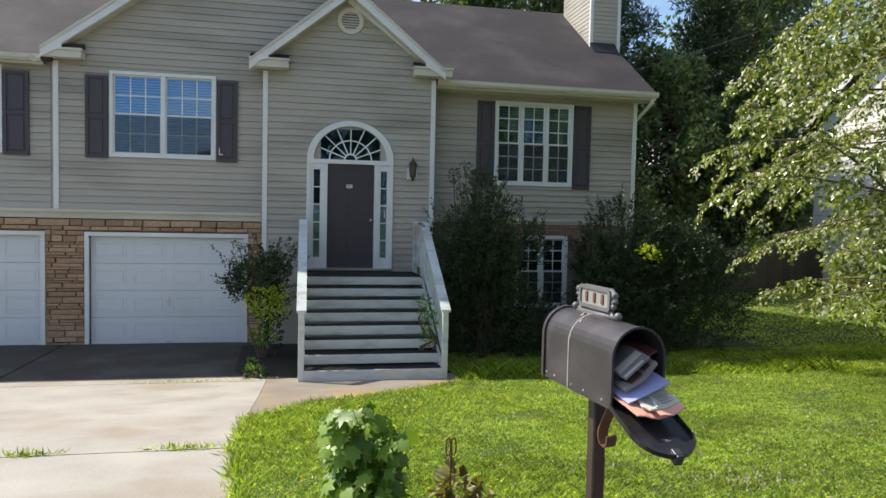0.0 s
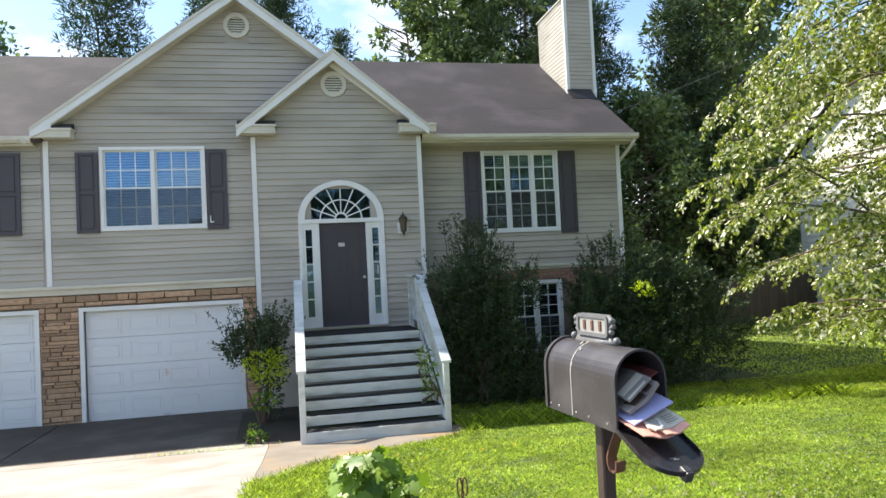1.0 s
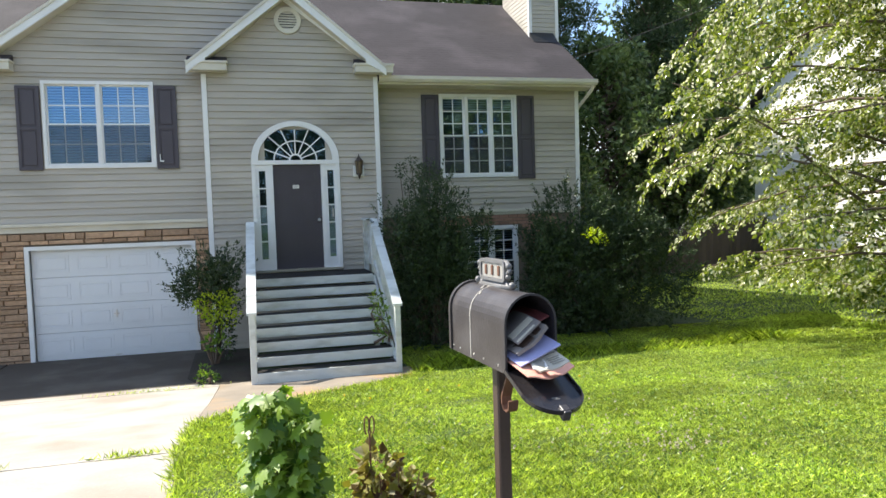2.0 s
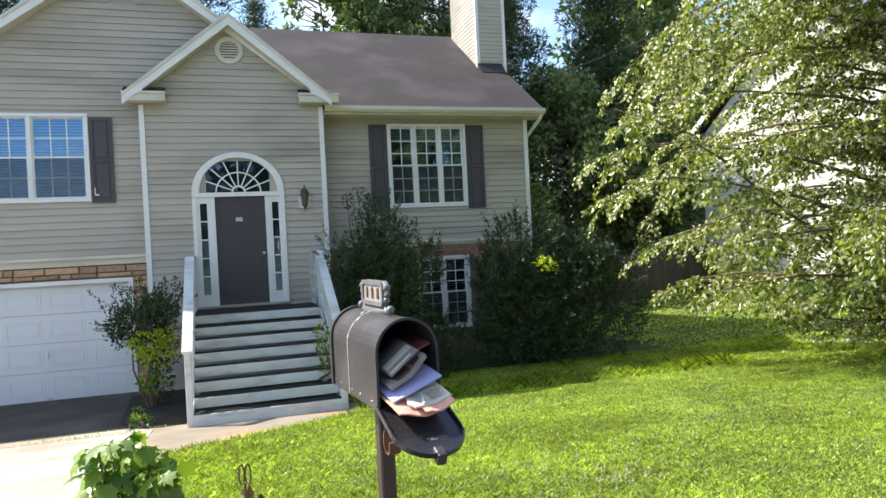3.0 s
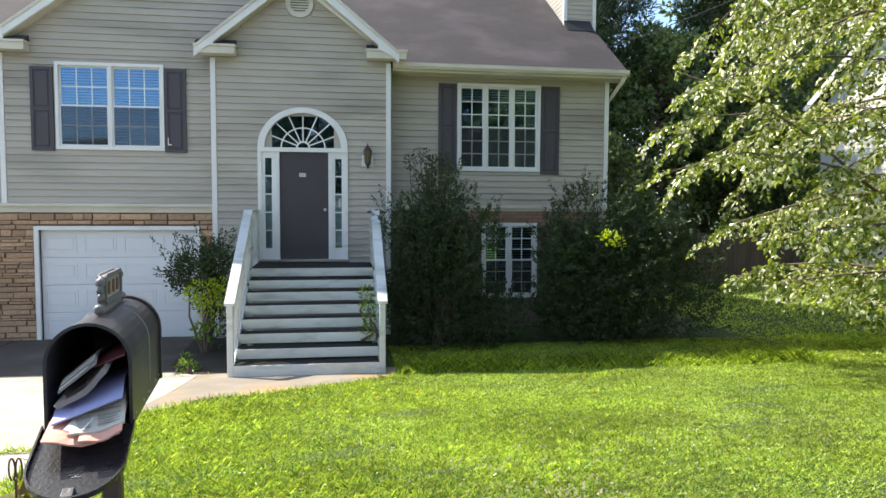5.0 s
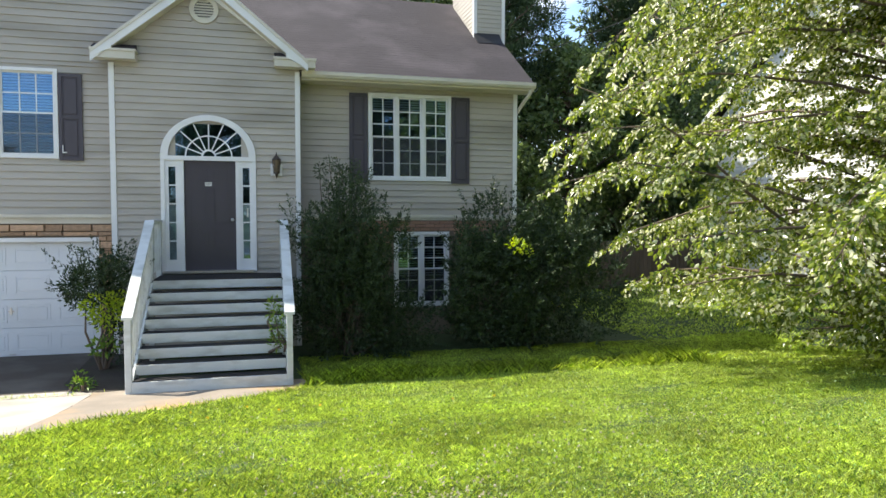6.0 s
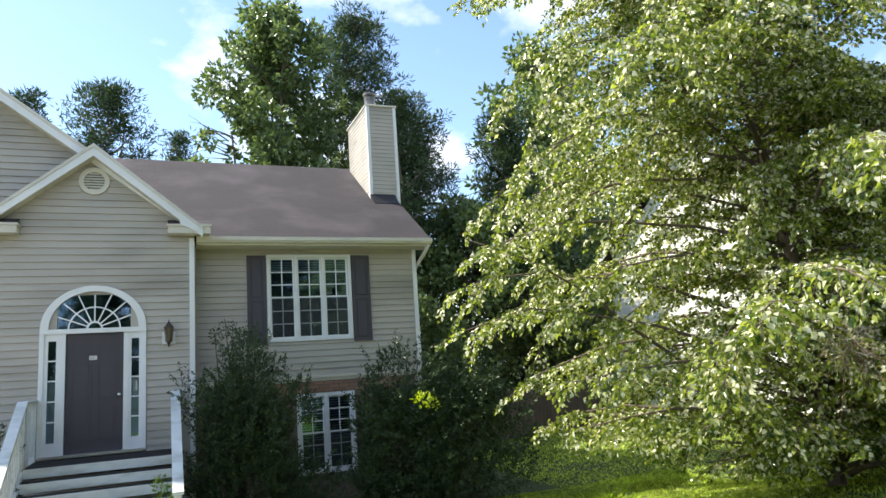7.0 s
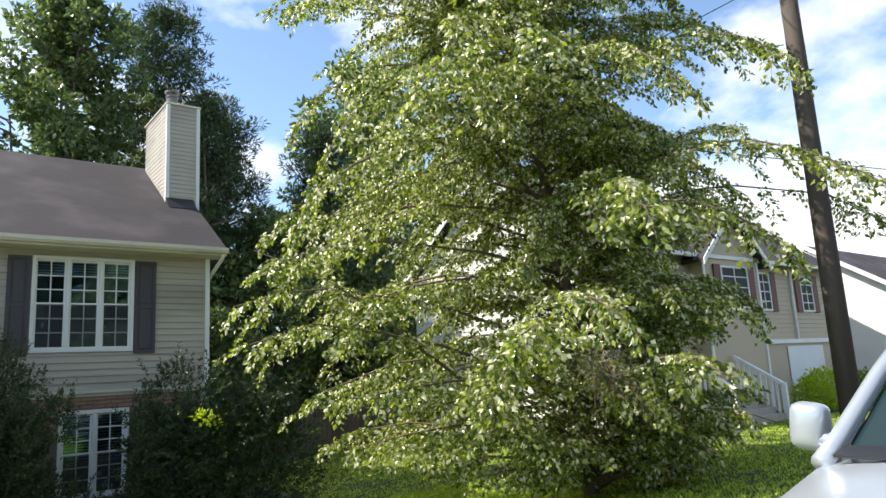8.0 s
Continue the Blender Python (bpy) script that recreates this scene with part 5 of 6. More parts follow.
p, d = leaf_cloud([((0, 0, 0.30), (0.18, 0.15, 0.24)), ((-0.03, -0.02, 0.55), (0.08, 0.07, 0.14)), ((0.08, 0, 0.42), (0.10, 0.1, 0.14))], 1150, r5)
leaves("foliage", p, d + r5.normal(0, 0.6, d.shape) + np.array([0, 0, -0.4]), r5.uniform(0.025, 0.070, 1150), r5.uniform(0.022, 0.050, 1150), L_DRY, dry, r5)
hook = bmesh.new()
hx, hy = -0.313, -11.30
tube(hook, [(hx, hy, 0.8), (hx, hy, 1.67)], [0.004, 0.004], 6)
for s in (-1, 1):
    tube(hook, [(hx + s * (0.010 - 0.009 * math.cos(a)), hy, 1.70 + 0.034 * math.sin(a)) for a in np.linspace(-1.1, 4.6, 22)], [0.003] * 22, 6)
tagged(part("garden_hook", hook, M_RUST), "thin rusty iron garden hook standing in the lawn", "garden hook")

# ---- trees ----


def limb_path(o, d, length, rng, sag=0.0, wig=0.12, n=6):
    pts = [Vector(o)]
    d = Vector(d).normalized()
    for k in range(n):
        d = (d + Vector(rng.normal(0, wig, 3)) + Vector((0, 0, -sag * (k + 1) / n))).normalized()
        pts.append(pts[-1] + d * (length / n))
    return pts


def big_tree(name, label, base, height, rng, limbs, spread, leaf, material, low=0.08, sprays=20, droop=0.3, trunk_r=0.16, tilt=0.25, skirt=0.0, bare_spot=None):
    """A tapered trunk, drooping limbs, each a flat fan of side twigs with leaves in two rows."""
    th = thing(name, label, "tree", at=base)
    bm = bmesh.new()
    trunk = limb_path((0, 0, -0.2), (0, 0, 1), height * 0.96, rng, 0, 0.035, 10)
    tube(bm, trunk, [trunk_r * (1 - 0.093 * k) for k in range(11)], 9)
    bp, bd = [], []

    def clear(q):
        """Above the lawn, short of the house corner, trimmed back from the utility pole."""
        x, y = q[0] + base[0], q[1] + base[1]
        if x < 4.4 + 0.18 * max(0.0, q[2] - 2.3) or math.hypot(x - 11.8, y + 9.5) < 1.5:
            return False
        return q[2] + base[2] > float(gz(q[0] + base[0], q[1] + base[1])) + 0.08 + skirt * max(0.0, math.hypot(q[0], q[1]) - 1.4)

    for k in range(limbs):
        f_ = low + (0.97 - low) * ((k + 0.5) / limbs) ** 1.15
        o = trunk[min(int(f_ * 10), 9)].lerp(trunk[min(int(f_ * 10) + 1, 10)], f_ * 10 % 1)
        a = k * 2.399963 + rng.normal(0, 0.25)
        reach = spread(f_, a) * (rng.uniform(0.74, 1.06) if k % 4 or f_ < 0.2 else 0.42)
        rise = tilt + 0.6 * f_ + rng.normal(0, 0.10) + (0.22 if f_ < 0.12 else 0.0)
        path = limb_path(o, (math.cos(a), math.sin(a), rise), reach, rng, droop * rng.uniform(0.6, 1.3), 0.09, 8)
        path = path[:3] + [q for q in path[3:] if clear(q)]
        n = len(path) - 1
        r0 = max(0.011, trunk_r * 0.30 * (1.1 - f_))
        tube(bm, path, [r0 * (1 - 0.85 * j / n) for j in range(n + 1)], 5)
        full = math.cos(a + 0.5) > 0.1
        count = int(sprays * 1.55) if full else sprays
        for j in range(count):
            g = 0.10 + 0.90 * (j + rng.random()) / count
            seg = min(int(g * n), n - 1)
            q0 = path[seg].lerp(path[seg + 1], g * n - seg)
            along = (path[seg + 1] - path[seg]).normalized()
            flat = Vector((-along.y, along.x, 0)).normalized() * (1 if j % 2 else -1)
            if not full and f_ < 0.34 and g < 0.62 and rng.random() < 0.32:
                continue
            td = along * 0.8 + flat * rng.uniform(0.25, 0.9) + Vector((0, 0, rng.normal(-0.05, 0.13)))
            if j == count - 1:
                td = along
            tl = (0.30 + 0.20 * reach * (1.1 - g)) * rng.uniform(0.6, 1.25)
            tp = limb_path(q0, td, tl, rng, droop * 1.5, 0.10, 4)
            if not clear(tp[-1]):
                continue
            tube(bm, tp, [0.006, 0.005, 0.004, 0.003, 0.002], 3)
            tpa = np.array([tuple(v) for v in tp])
            m = int(12 + tl * 56)
            u = np.sort(rng.uniform(0.05, 1.0, m)) * 4
            s_ = np.minimum(u.astype(int), 3)
            pos = tpa[s_] + (tpa[s_ + 1] - tpa[s_]) * (u - s_)[:, None]
            seg_d = unit(tpa[s_ + 1] - tpa[s_])
            out = unit(np.stack([-seg_d[:, 1], seg_d[:, 0], np.zeros(m)], 1)) * np.where(np.arange(m) % 2, 1, -1)[:, None]
            bp.append(pos + out * rng.uniform(0.0, 0.10, (m, 1)) + rng.normal(0, 0.022, pos.shape))
            bd.append(seg_d * 0.5 + out * 0.6 + rng.normal(0, 0.33, (m, 3)) + np.array([0, 0, -0.42]))
    part("trunk", bm, M_BARK, th, smooth=True)
    bp, bd = np.concatenate(bp), np.concatenate(bd)
    ok = bp[:, 2] + base[2] > gz(bp[:, 0] + base[0], bp[:, 1] + base[1]) + 0.06
    if bare_spot:
        ok &= np.linalg.norm((bp + np.array(base) - np.array(bare_spot[:3])) * np.array([1, 1, 1.4]), axis=1) > bare_spot[3] * rng.uniform(0.75, 1.25, len(bp))
    bp, bd = bp[ok], bd[ok]
    leaves("crown", bp, bd, rng.uniform(0.7, 1.25, len(bp)) * leaf, rng.uniform(0.75, 1.2, len(bp)) * leaf * 0.64, material, th, rng)
    return th


def crown_reach(f_, a):
    """How far the tree's limbs reach at a share of its height, wider towards the street side."""
    r = 6.0 * min(1.0, 0.86 + f_) * (1.0 - 0.55 * max(0.0, f_ - 0.42) / 0.58)
    if math.cos(a + 0.85) > 0.3:
        r *= 0.80 if f_ < 0.33 else 1.0
    if math.cos(a - 3.2) > 0.3:
        r *= 1.42 if f_ < 0.15 else (1.02 if f_ < 0.50 else 0.95)
    return r


r6 = np.random.default_rng(31)
TREE = (10.3, -6.0)
NE = Vector((8.35, -8.05, 2.39))
big_tree("broadleaf_tree", "broad leafy tree with drooping glossy foliage on the lawn", (TREE[0], TREE[1], float(gz(*TREE))), 13.0, r6, 220, crown_reach, 0.083, L_TREE,
         low=0.02, sprays=23, droop=0.27, trunk_r=0.14, tilt=0.16, skirt=0.36, bare_spot=(NE.x - 0.35, NE.y - 0.3, NE.z, 0.62))
nest = bmesh.new()
for k in range(110):
    a = Vector(r6.normal(0, 0.13, 3)) + Vector((-0.05, -0.05, 0.05))
    b = a + Vector(r6.normal(0, 0.22, 3)) + Vector((0.08, 0, -0.08))
    tube(nest, [a, (a + b) / 2 + Vector(r6.normal(0, 0.02, 3)), b], [0.0022] * 3, 3)
web = thing("web_nest", "grey silky webworm nest among dry tree twigs", "web nest", at=tuple(NE))
part("silk", nest, M_WEB, web)
for k in range(12):
    nt = bmesh.new()
    a = Vector(r6.normal(0, 0.1, 3))
    tube(nt, limb_path(a, (0.5 + r6.normal(0, 0.4), r6.normal(0, 0.4), -0.6), 0.9, r6, 0.1, 0.15, 4), [0.008, 0.006, 0.005, 0.004, 0.002], 4)
    part("twig", nt, M_RUST, web)
p = r6.normal(0, 0.17, (160, 3))
leaves("dry_leaves", p, r6.normal(size=(160, 3)), r6.uniform(0.04, 0.08, 160), r6.uniform(0.02, 0.045, 160), L_DRY, web, r6)


def wood_tree(label, x, y, height, radius, rng, count, leaf, material, kind_="broad", bare=0.25):
    z0 = float(gz(x, y))
    th = thing("pine_tree" if kind_ == "pine" else "forest_tree", label, "tree", "trees behind the house", at=(x, y, z0))
    bm = bmesh.new()
    trunk = limb_path((0, 0, -0.3), (0, 0, 1), height * 0.90, rng, 0, 0.03, 8)
    tube(bm, trunk, [0.2 * height / 14 * (1 - 0.115 * k) for k in range(9)], 7)
    blobs = []
    n = 62 if kind_ == "pine" else 96
    for k in range(n):
        f_ = bare + (1 - bare) * (k + rng.random()) / n
        prof = (1.05 - f_) ** 0.6 if kind_ == "pine" else math.sin(math.pi * (0.18 + 0.78 * (f_ - bare) / (1 - bare))) ** 0.7
        a = k * 2.399963 + rng.normal(0, 0.3)
        reach = radius * prof * rng.uniform(0.35, 1.12)
        tip = Vector((math.cos(a) * reach, math.sin(a) * reach, f_ * height + reach * (0.20 if kind_ == "pine" else 0.3)))
        o = Vector((0, 0, max(0.3, tip.z - reach * 0.6)))
        tube(bm, [o, o.lerp(tip, 0.5) + Vector(rng.normal(0, 0.1, 3)), tip], [0.05, 0.03, 0.01], 4)
        if kind_ == "pine":
            for g in (0.45, 0.65, 0.8, 0.92, 1.0):
                s = (0.16 + 0.075 * radius) * rng.uniform(0.6, 1.2)
                c = o.lerp(tip, g) + Vector(rng.normal(0, 0.10 * radius, 3)) * Vector((1, 1, 0.4))
                blobs.append((tuple(c), (s, s, s * 0.6)))
        else:
            s = radius * 0.18 * rng.uniform(0.55, 1.25)
            blobs.append((tuple(tip), (s, s, s * 0.75)))
            blobs.append((tuple(o.lerp(tip, 0.65)), (s * 0.9, s * 0.9, s * 0.7)))
    part("trunk", bm, M_BARK, th)
    p, d = leaf_cloud(blobs, count, rng, 0.6)
    ok = p[:, 2] > 0.1
    p, d = p[ok], d[ok]
    if kind_ == "pine":
        way = d + rng.normal(0, 0.5, d.shape) + np.array([0, 0, 0.5])
        leaves("crown", p, way, rng.uniform(0.6, 1.1, len(p)) * leaf, rng.uniform(0.7, 1.2, len(p)) * leaf * 0.16, material, th, rng)
    else:
        way = d + rng.normal(0, 0.7, d.shape)
        leaves("crown", p, way, rng.uniform(0.7, 1.3, len(p)) * leaf, rng.uniform(0.7, 1.2, len(p)) * leaf * 0.6, material, th, rng)
    return th


r7 = np.random.default_rng(41)
WOODS = [
    ("tall broadleaf forest tree behind the roof", 5.6, 13.0, 17.0, 3.4, 26000, 0.26, "broad", 0.2),
    ("tall dark pine beside the broadleaf tree", 9.4, 15.8, 19.0, 4.2, 20000, 0.34, "pine", 0.45),
    ("slender pine top above the roof", -1.6, 25.0, 18.4, 4.4, 11000, 0.40, "pine", 0.5),
    ("small pine top above the roof", 1.9, 26.0, 16.2, 2.2, 5000, 0.36, "pine", 0.5),
    ("spreading pine above the garage roof", -10.0, 24.0, 19.5, 4.6, 13000, 0.42, "pine", 0.35),
    ("pine above the garage roof", -5.5, 26.0, 18.0, 2.6, 7000, 0.40, "pine", 0.4),
    ("broadleaf tree top above the garage roof", -15.0, 20.0, 14.5, 3.6, 9000, 0.30, "broad", 0.2),
    ("dark cedar behind the chimney", 9.2, 9.5, 12.6, 2.6, 22000, 0.26, "pine", 0.08),
    ("dark pine beside the chimney", 10.9, 11.5, 12.6, 2.5, 15000, 0.28, "pine", 0.08),
    ("tall pine at the wood's edge", 14.2, 10.5, 12.5, 3.2, 15000, 0.34, "pine", 0.2),
    ("shaded forest tree at the lawn's end", 11.6, 9.2, 8.2, 2.6, 14000, 0.22, "broad", 0.02),
    ("tall forest tree at the wood's edge", 18.0, 13.0, 16.5, 4.0, 15000, 0.30, "broad", 0.1),
    ("shaded forest tree at the lawn's end", 15.0, 9.4, 7.0, 2.6, 12000, 0.22, "broad", 0.02),
    ("tall pine deep in the woods", 11.5, 19.0, 15.0, 3.4, 11000, 0.36, "pine", 0.1),
    ("forest tree deep in the woods", 22.0, 18.0, 14.5, 4.2, 12000, 0.32, "broad", 0.1),
    ("forest tree behind the neighbour's roof", 30.0, 22.0, 11.0, 4.2, 9000, 0.34, "broad", 0.1),
    ("dark street tree across the road", -17.0, -40.0, 5.6, 3.5, 6000, 0.4, "broad", 0.05),
    ("dark street tree across the road", -8.0, -42.0, 5.2, 3.5, 6000, 0.4, "broad", 0.05),
    ("dark street tree across the road", -2.6, -40.0, 10.5, 3.6, 7000, 0.4, "broad", 0.05),
    ("dark street tree across the road", 3.0, -40.0, 12.0, 4.2, 7000, 0.4, "broad", 0.05),
    ("dark street tree across the road", 9.0, -36.0, 15.0, 5.0, 16000, 0.4, "broad", 0.05),
    ("dark street tree across the road", 15.0, -38.0, 17.0, 5.0, 16000, 0.4, "broad", 0.05),
    ("dark street tree across the road", 21.0, -36.0, 16.0, 5.0, 14000, 0.4, "broad", 0.05),
    ("dark undergrowth tree behind the house corner", 8.4, 7.0, 4.6, 1.8, 9000, 0.18, "broad", 0.02),
]
for label, x, y, h, rad, cnt, lf, kd, bare in WOODS:
    wood_tree(label, x, y, h, rad, r7, cnt, lf, L_PINE if kd == "pine" else (L_WOOD if y > 0 else L_PINE), kd, bare)
tw = bmesh.new()
for k in range(9):
    tube(tw, limb_path((3.5 + r7.normal(0, 0.15), 12.0, 10.6 + k * 0.12), (-0.7, r7.normal(0, 0.3), 0.6), r7.uniform(0.8, 1.9), r7, 0.0, 0.22, 5), [0.03, 0.025, 0.018, 0.012, 0.008, 0.004], 4)
tube(tw, [(4.3, 12.0, 0.1), (4.1, 12.0, 5.0), (3.5, 12.0, 11.7)], [0.12, 0.08, 0.03], 6)
tagged(part("bare_tree", tw, M_BARK), "thin bare grey dead tree behind the roof", "tree")

# ---- neighbours ----


def lap_wall(bm, x0, x1, y, z0, z1, h=0.16):
    z = z0
    while z < z1 - 0.01:
        zz = min(z + h, z1)
        prism(bm, [(y, z), (y - 0.022, z + 0.004), (y - 0.004, zz), (y, zz)], "x", x0, x1)
        z += h


NZ = 0.72
nb = thing("neighbour_house", "beige neighbour house with maroon shutters and gabled roof", "house", at=(0, 0, 0))
NX0, NX1, NY0, NY1 = 16.2, 30.0, -1.6, 7.0
part("wall", boxes((NX0, NX1, NY0, NY1, NZ - 0.8, 5.75)), M_NSIDING, nb)
wb = bmesh.new()
lap_wall(wb, NX0, NX1, NY0, NZ + 2.2, 5.7)
part("siding", wb, M_NSIDING, nb)
sw = bmesh.new()
z = NZ
while z < 5.75:
    prism(sw, [(NX0, z), (NX0 - 0.022, z + 0.004), (NX0 - 0.004, z + 0.16), (NX0, z + 0.16)], "y", NY0, NY1)
    z += 0.16
part("siding", sw, M_NWHITE, nb)
gm = bmesh.new()
ymid = (NY0 + NY1) / 2
prism(gm, [(NY0, 5.75), (NY1, 5.75), (ymid, 8.75)], "x", NX0, NX1)
part("gable_wall", gm, M_NWHITE, nb)
for s, ye in ((-1, NY0 - 0.45), (1, NY1 + 0.45)):
    rb = bmesh.new()
    prism(rb, [(ymid, 8.98), (ye, 5.72), (ye, 5.58), (ymid, 8.84)], "x", NX0 - 0.35, NX1 + 0.35)
    part("roof", rb, M_SHINGLE, nb)
    for xx in (NX0 - 0.39, NX1 + 0.352):
        rk = bmesh.new()
        prism(rk, [(ymid, 9.0), (ye, 5.74), (ye, 5.52), (ymid, 8.78)], "x", xx, xx + 0.038)
        part("rake_board", rk, M_TRIM, nb)
part("gutter", boxes((NX0 - 0.35, NX1 + 0.35, NY0 - 0.56, NY0 - 0.452, 5.56, 5.68)), M_TRIM, nb)
nbg = bmesh.new()
prism(nbg, [(20.6, 5.6), (23.9, 5.6), (22.25, 7.1)], "y", NY0 - 0.5, NY0 + 3.0)
part("gable_wall", nbg, M_NSIDING, nb)
for s in (-1, 1):
    rb = bmesh.new()
    prism(rb, [(22.25, 7.32), (22.25 + s * 2.0, 5.5), (22.25 + s * 2.0, 5.36), (22.25, 7.18)], "y", NY0 - 0.8, NY0 + 3.0)
    part("roof", rb, M_SHINGLE, nb)
    rk = bmesh.new()
    prism(rk, [(22.25, 7.30), (22.25 + s * 2.0, 5.48), (22.25 + s * 2.0, 5.28), (22.25, 7.08)], "y", NY0 - 0.84, NY0 - 0.802)
    part("rake_board", rk, M_TRIM, nb)


def far_window(x, z0, z1, w, y, owner, cols=2, rows=4, shut=None):
    o = part("window", boxes((x, x + w, y - 0.07, y - 0.03, z1 - 0.06, z1), (x, x + w, y - 0.07, y - 0.03, z0, z0 + 0.06), (x, x + 0.06, y - 0.07, y - 0.03, z0 + 0.06, z1 - 0.06), (x + w - 0.06, x + w, y - 0.07, y - 0.03, z0 + 0.06, z1 - 0.06)), M_TRIM, owner)
    part("pane", boxes((x + 0.06, x + w - 0.06, y - 0.045, y - 0.028, z0 + 0.06, z1 - 0.06)), M_SCREEN, o)
    g = bmesh.new()
    for c in range(1, cols):
        box(g, x + w * c / cols - 0.02, x + w * c / cols + 0.02, y - 0.06, y - 0.046, z0, z1)
    for r in range(1, rows):
        zz = z0 + (z1 - z0) * r / rows
        box(g, x, x + w, y - 0.058, y - 0.047, zz - 0.018, zz + 0.018)
    part("muntin", g, M_TRIM, o)
    if shut:
        for sx in (x - 0.40, x + w + 0.04):
            part("shutter", boxes((sx, sx + 0.36, y - 0.07, y - 0.026, z0 - 0.03, z1 + 0.03)), M_MAROON, owner, "maroon shutter")


for x, w in ((27.75, 0.95), (24.65, 0.85), (21.55, 1.6)):
    far_window(x, 4.0, 5.35, w, NY0 - (0.5 if x < 24 else 0), nb, shut=True)
for x in (24.0, 27.0):
    part("downspout", boxes((x, x + 0.08, NY0 - 0.10, NY0 - 0.024, 3.0, 5.56)), M_TRIM, nb)
part("wall", boxes((20.6, 23.9, NY0 - 0.5, NY0 - 0.003, NZ - 0.5, 5.6)), M_NSIDING, nb)
for x in (20.6, 23.8, NX1 - 0.1):
    part("corner_trim", boxes((x, x + 0.1, NY0 - (0.54 if x < 26 else 0.05), NY0 - (0.501 if x < 26 else 0.023), NZ, 5.6)), M_TRIM, nb)
part("garage_door", boxes((26.2, 28.9, NY0 - 0.04, NY0 - 0.024, NZ - 0.2, 2.75)), M_GARAGE, nb)
part("band_board", boxes((23.9, NX1, NY0 - 0.08, NY0 - 0.025, 2.85, 3.0)), M_TRIM, nb)
nst = thing("neighbour_steps", "white railed wooden steps of the neighbour house", "steps", at=(20.3, -3.6, NZ - 0.1))
for k in range(5):
    part("tread", boxes((-1.3, 1.3, 0.0 + 0.28 * k, 0.28 * k + 0.3, 0.175 * k, 0.175 * (k + 1))), M_CONCRETE, nst)
for x in (-1.35, 1.30):
    for k in range(9):
        y = 0.0 + 0.16 * k
        part("baluster", boxes((x, x + 0.06, y, y + 0.06, 0.1 + 0.10 * k, 0.95 + 0.1 * k)), M_TRIM, nst)
    rl = bmesh.new()
    prism(rl, [(-0.08, 0.92), (-0.08, 1.02), (1.4, 1.9), (1.4, 1.8)], "x", x - 0.04, x + 0.10)
    part("rail_cap", rl, M_TRIM, nst)
    part("post", boxes((x - 0.02, x + 0.08, -0.1, -0.0, 0.0, 1.05)), M_TRIM, nst)

far = thing("far_house", "pale far house with a dark roof beyond the neighbour", "house")
part("wall", boxes((33.5, 47.0, -3.2, 4.0, 0.2, 4.6)), M_NWHITE, far)
fg_ = bmesh.new()
prism(fg_, [(-3.2, 4.6), (4.0, 4.6), (0.4, 7.0)], "x", 33.5, 47.0)
part("gable_wall", fg_, M_NWHITE, far)
for ye in (-3.7, 4.5):
    rb = bmesh.new()
    prism(rb, [(0.4, 7.25), (ye, 4.55), (ye, 4.40), (0.4, 7.1)], "x", 33.1, 47.4)
    part("roof", rb, M_SHINGLE, far)
    rk = bmesh.new()
    prism(rk, [(0.4, 7.26), (ye, 4.56), (ye, 4.35), (0.4, 7.05)], "x", 33.05, 33.098)
    part("rake_board", rk, M_TRIM, far)

r8 = np.random.default_rng(51)
bush("hedge_shrub", "yellow-green hedge shrub in front of the neighbour house", (25.6, -3.0, 0.6), [((0, 0, 0.6), (0.9, 0.6, 0.7)), ((-1.0, 0, 0.5), (0.7, 0.5, 0.55))], 3500, 0.13, L_YELLOW, r8)
bush("hedge_shrub", "clipped green hedge shrub in front of the neighbour house", (27.8, -3.4, 0.6), [((0, 0, 0.5), (0.8, 0.6, 0.6)), ((0.9, 0, 0.45), (0.7, 0.5, 0.5))], 3500, 0.13, L_WEED, r8)
bush("hedge_shrub", "dark shrub beside the far pale house", (32.2, -3.6, 0.6), [((0, 0, 0.7), (0.9, 0.7, 0.9))], 2500, 0.14, L_BUSH, r8)

# ---- pole and wires ----
PX, PY = 11.8, -9.5
pole = thing("utility_pole", "weathered brown wooden utility pole on the lawn", "utility pole", at=(PX, PY, float(gz(PX, PY)) - 0.2))
pb = bmesh.new()
tube(pb, [(0, 0, 0), (0.0, 0, 3), (0.01, 0, 6), (0.02, 0, 9.6)], [0.155, 0.145, 0.13, 0.115], 14)
part("shaft", pb, M_POLE, pole, smooth=True)
part("crossarm", boxes((-0.05, 0.05, -0.9, 0.9, 8.9, 9.02)), M_POLE, pole)


def wire(a, b, sag, label):
    bm = bmesh.new()
    a, b = Vector(a), Vector(b)
    tube(bm, [a.lerp(b, k / 16) + Vector((0, 0, -sag * 4 * (k / 16) * (1 - k / 16))) for k in range(17)], [0.008] * 17, 5)
    tagged(part("wire", bm, M_WIRE), label, "wire", "overhead wires")


wire((6.45, 1.2, 5.95), (PX, PY, 8.3), 0.35, "black service wire from the house to the pole")
wire((PX, PY, 9.0), (40, -16, 9.6), 0.9, "black overhead wire along the street")
wire((PX, PY + 0.8, 9.0), (-30, -8.0, 12.5), 0.8, "black overhead wire along the street")

# ---- parked car ----
car = thing("parked_car", "silver sedan parked at the kerb", "car", at=(3.48, -13.22, 0.93))
car.scale = (1.0, 1.04, 1.08)


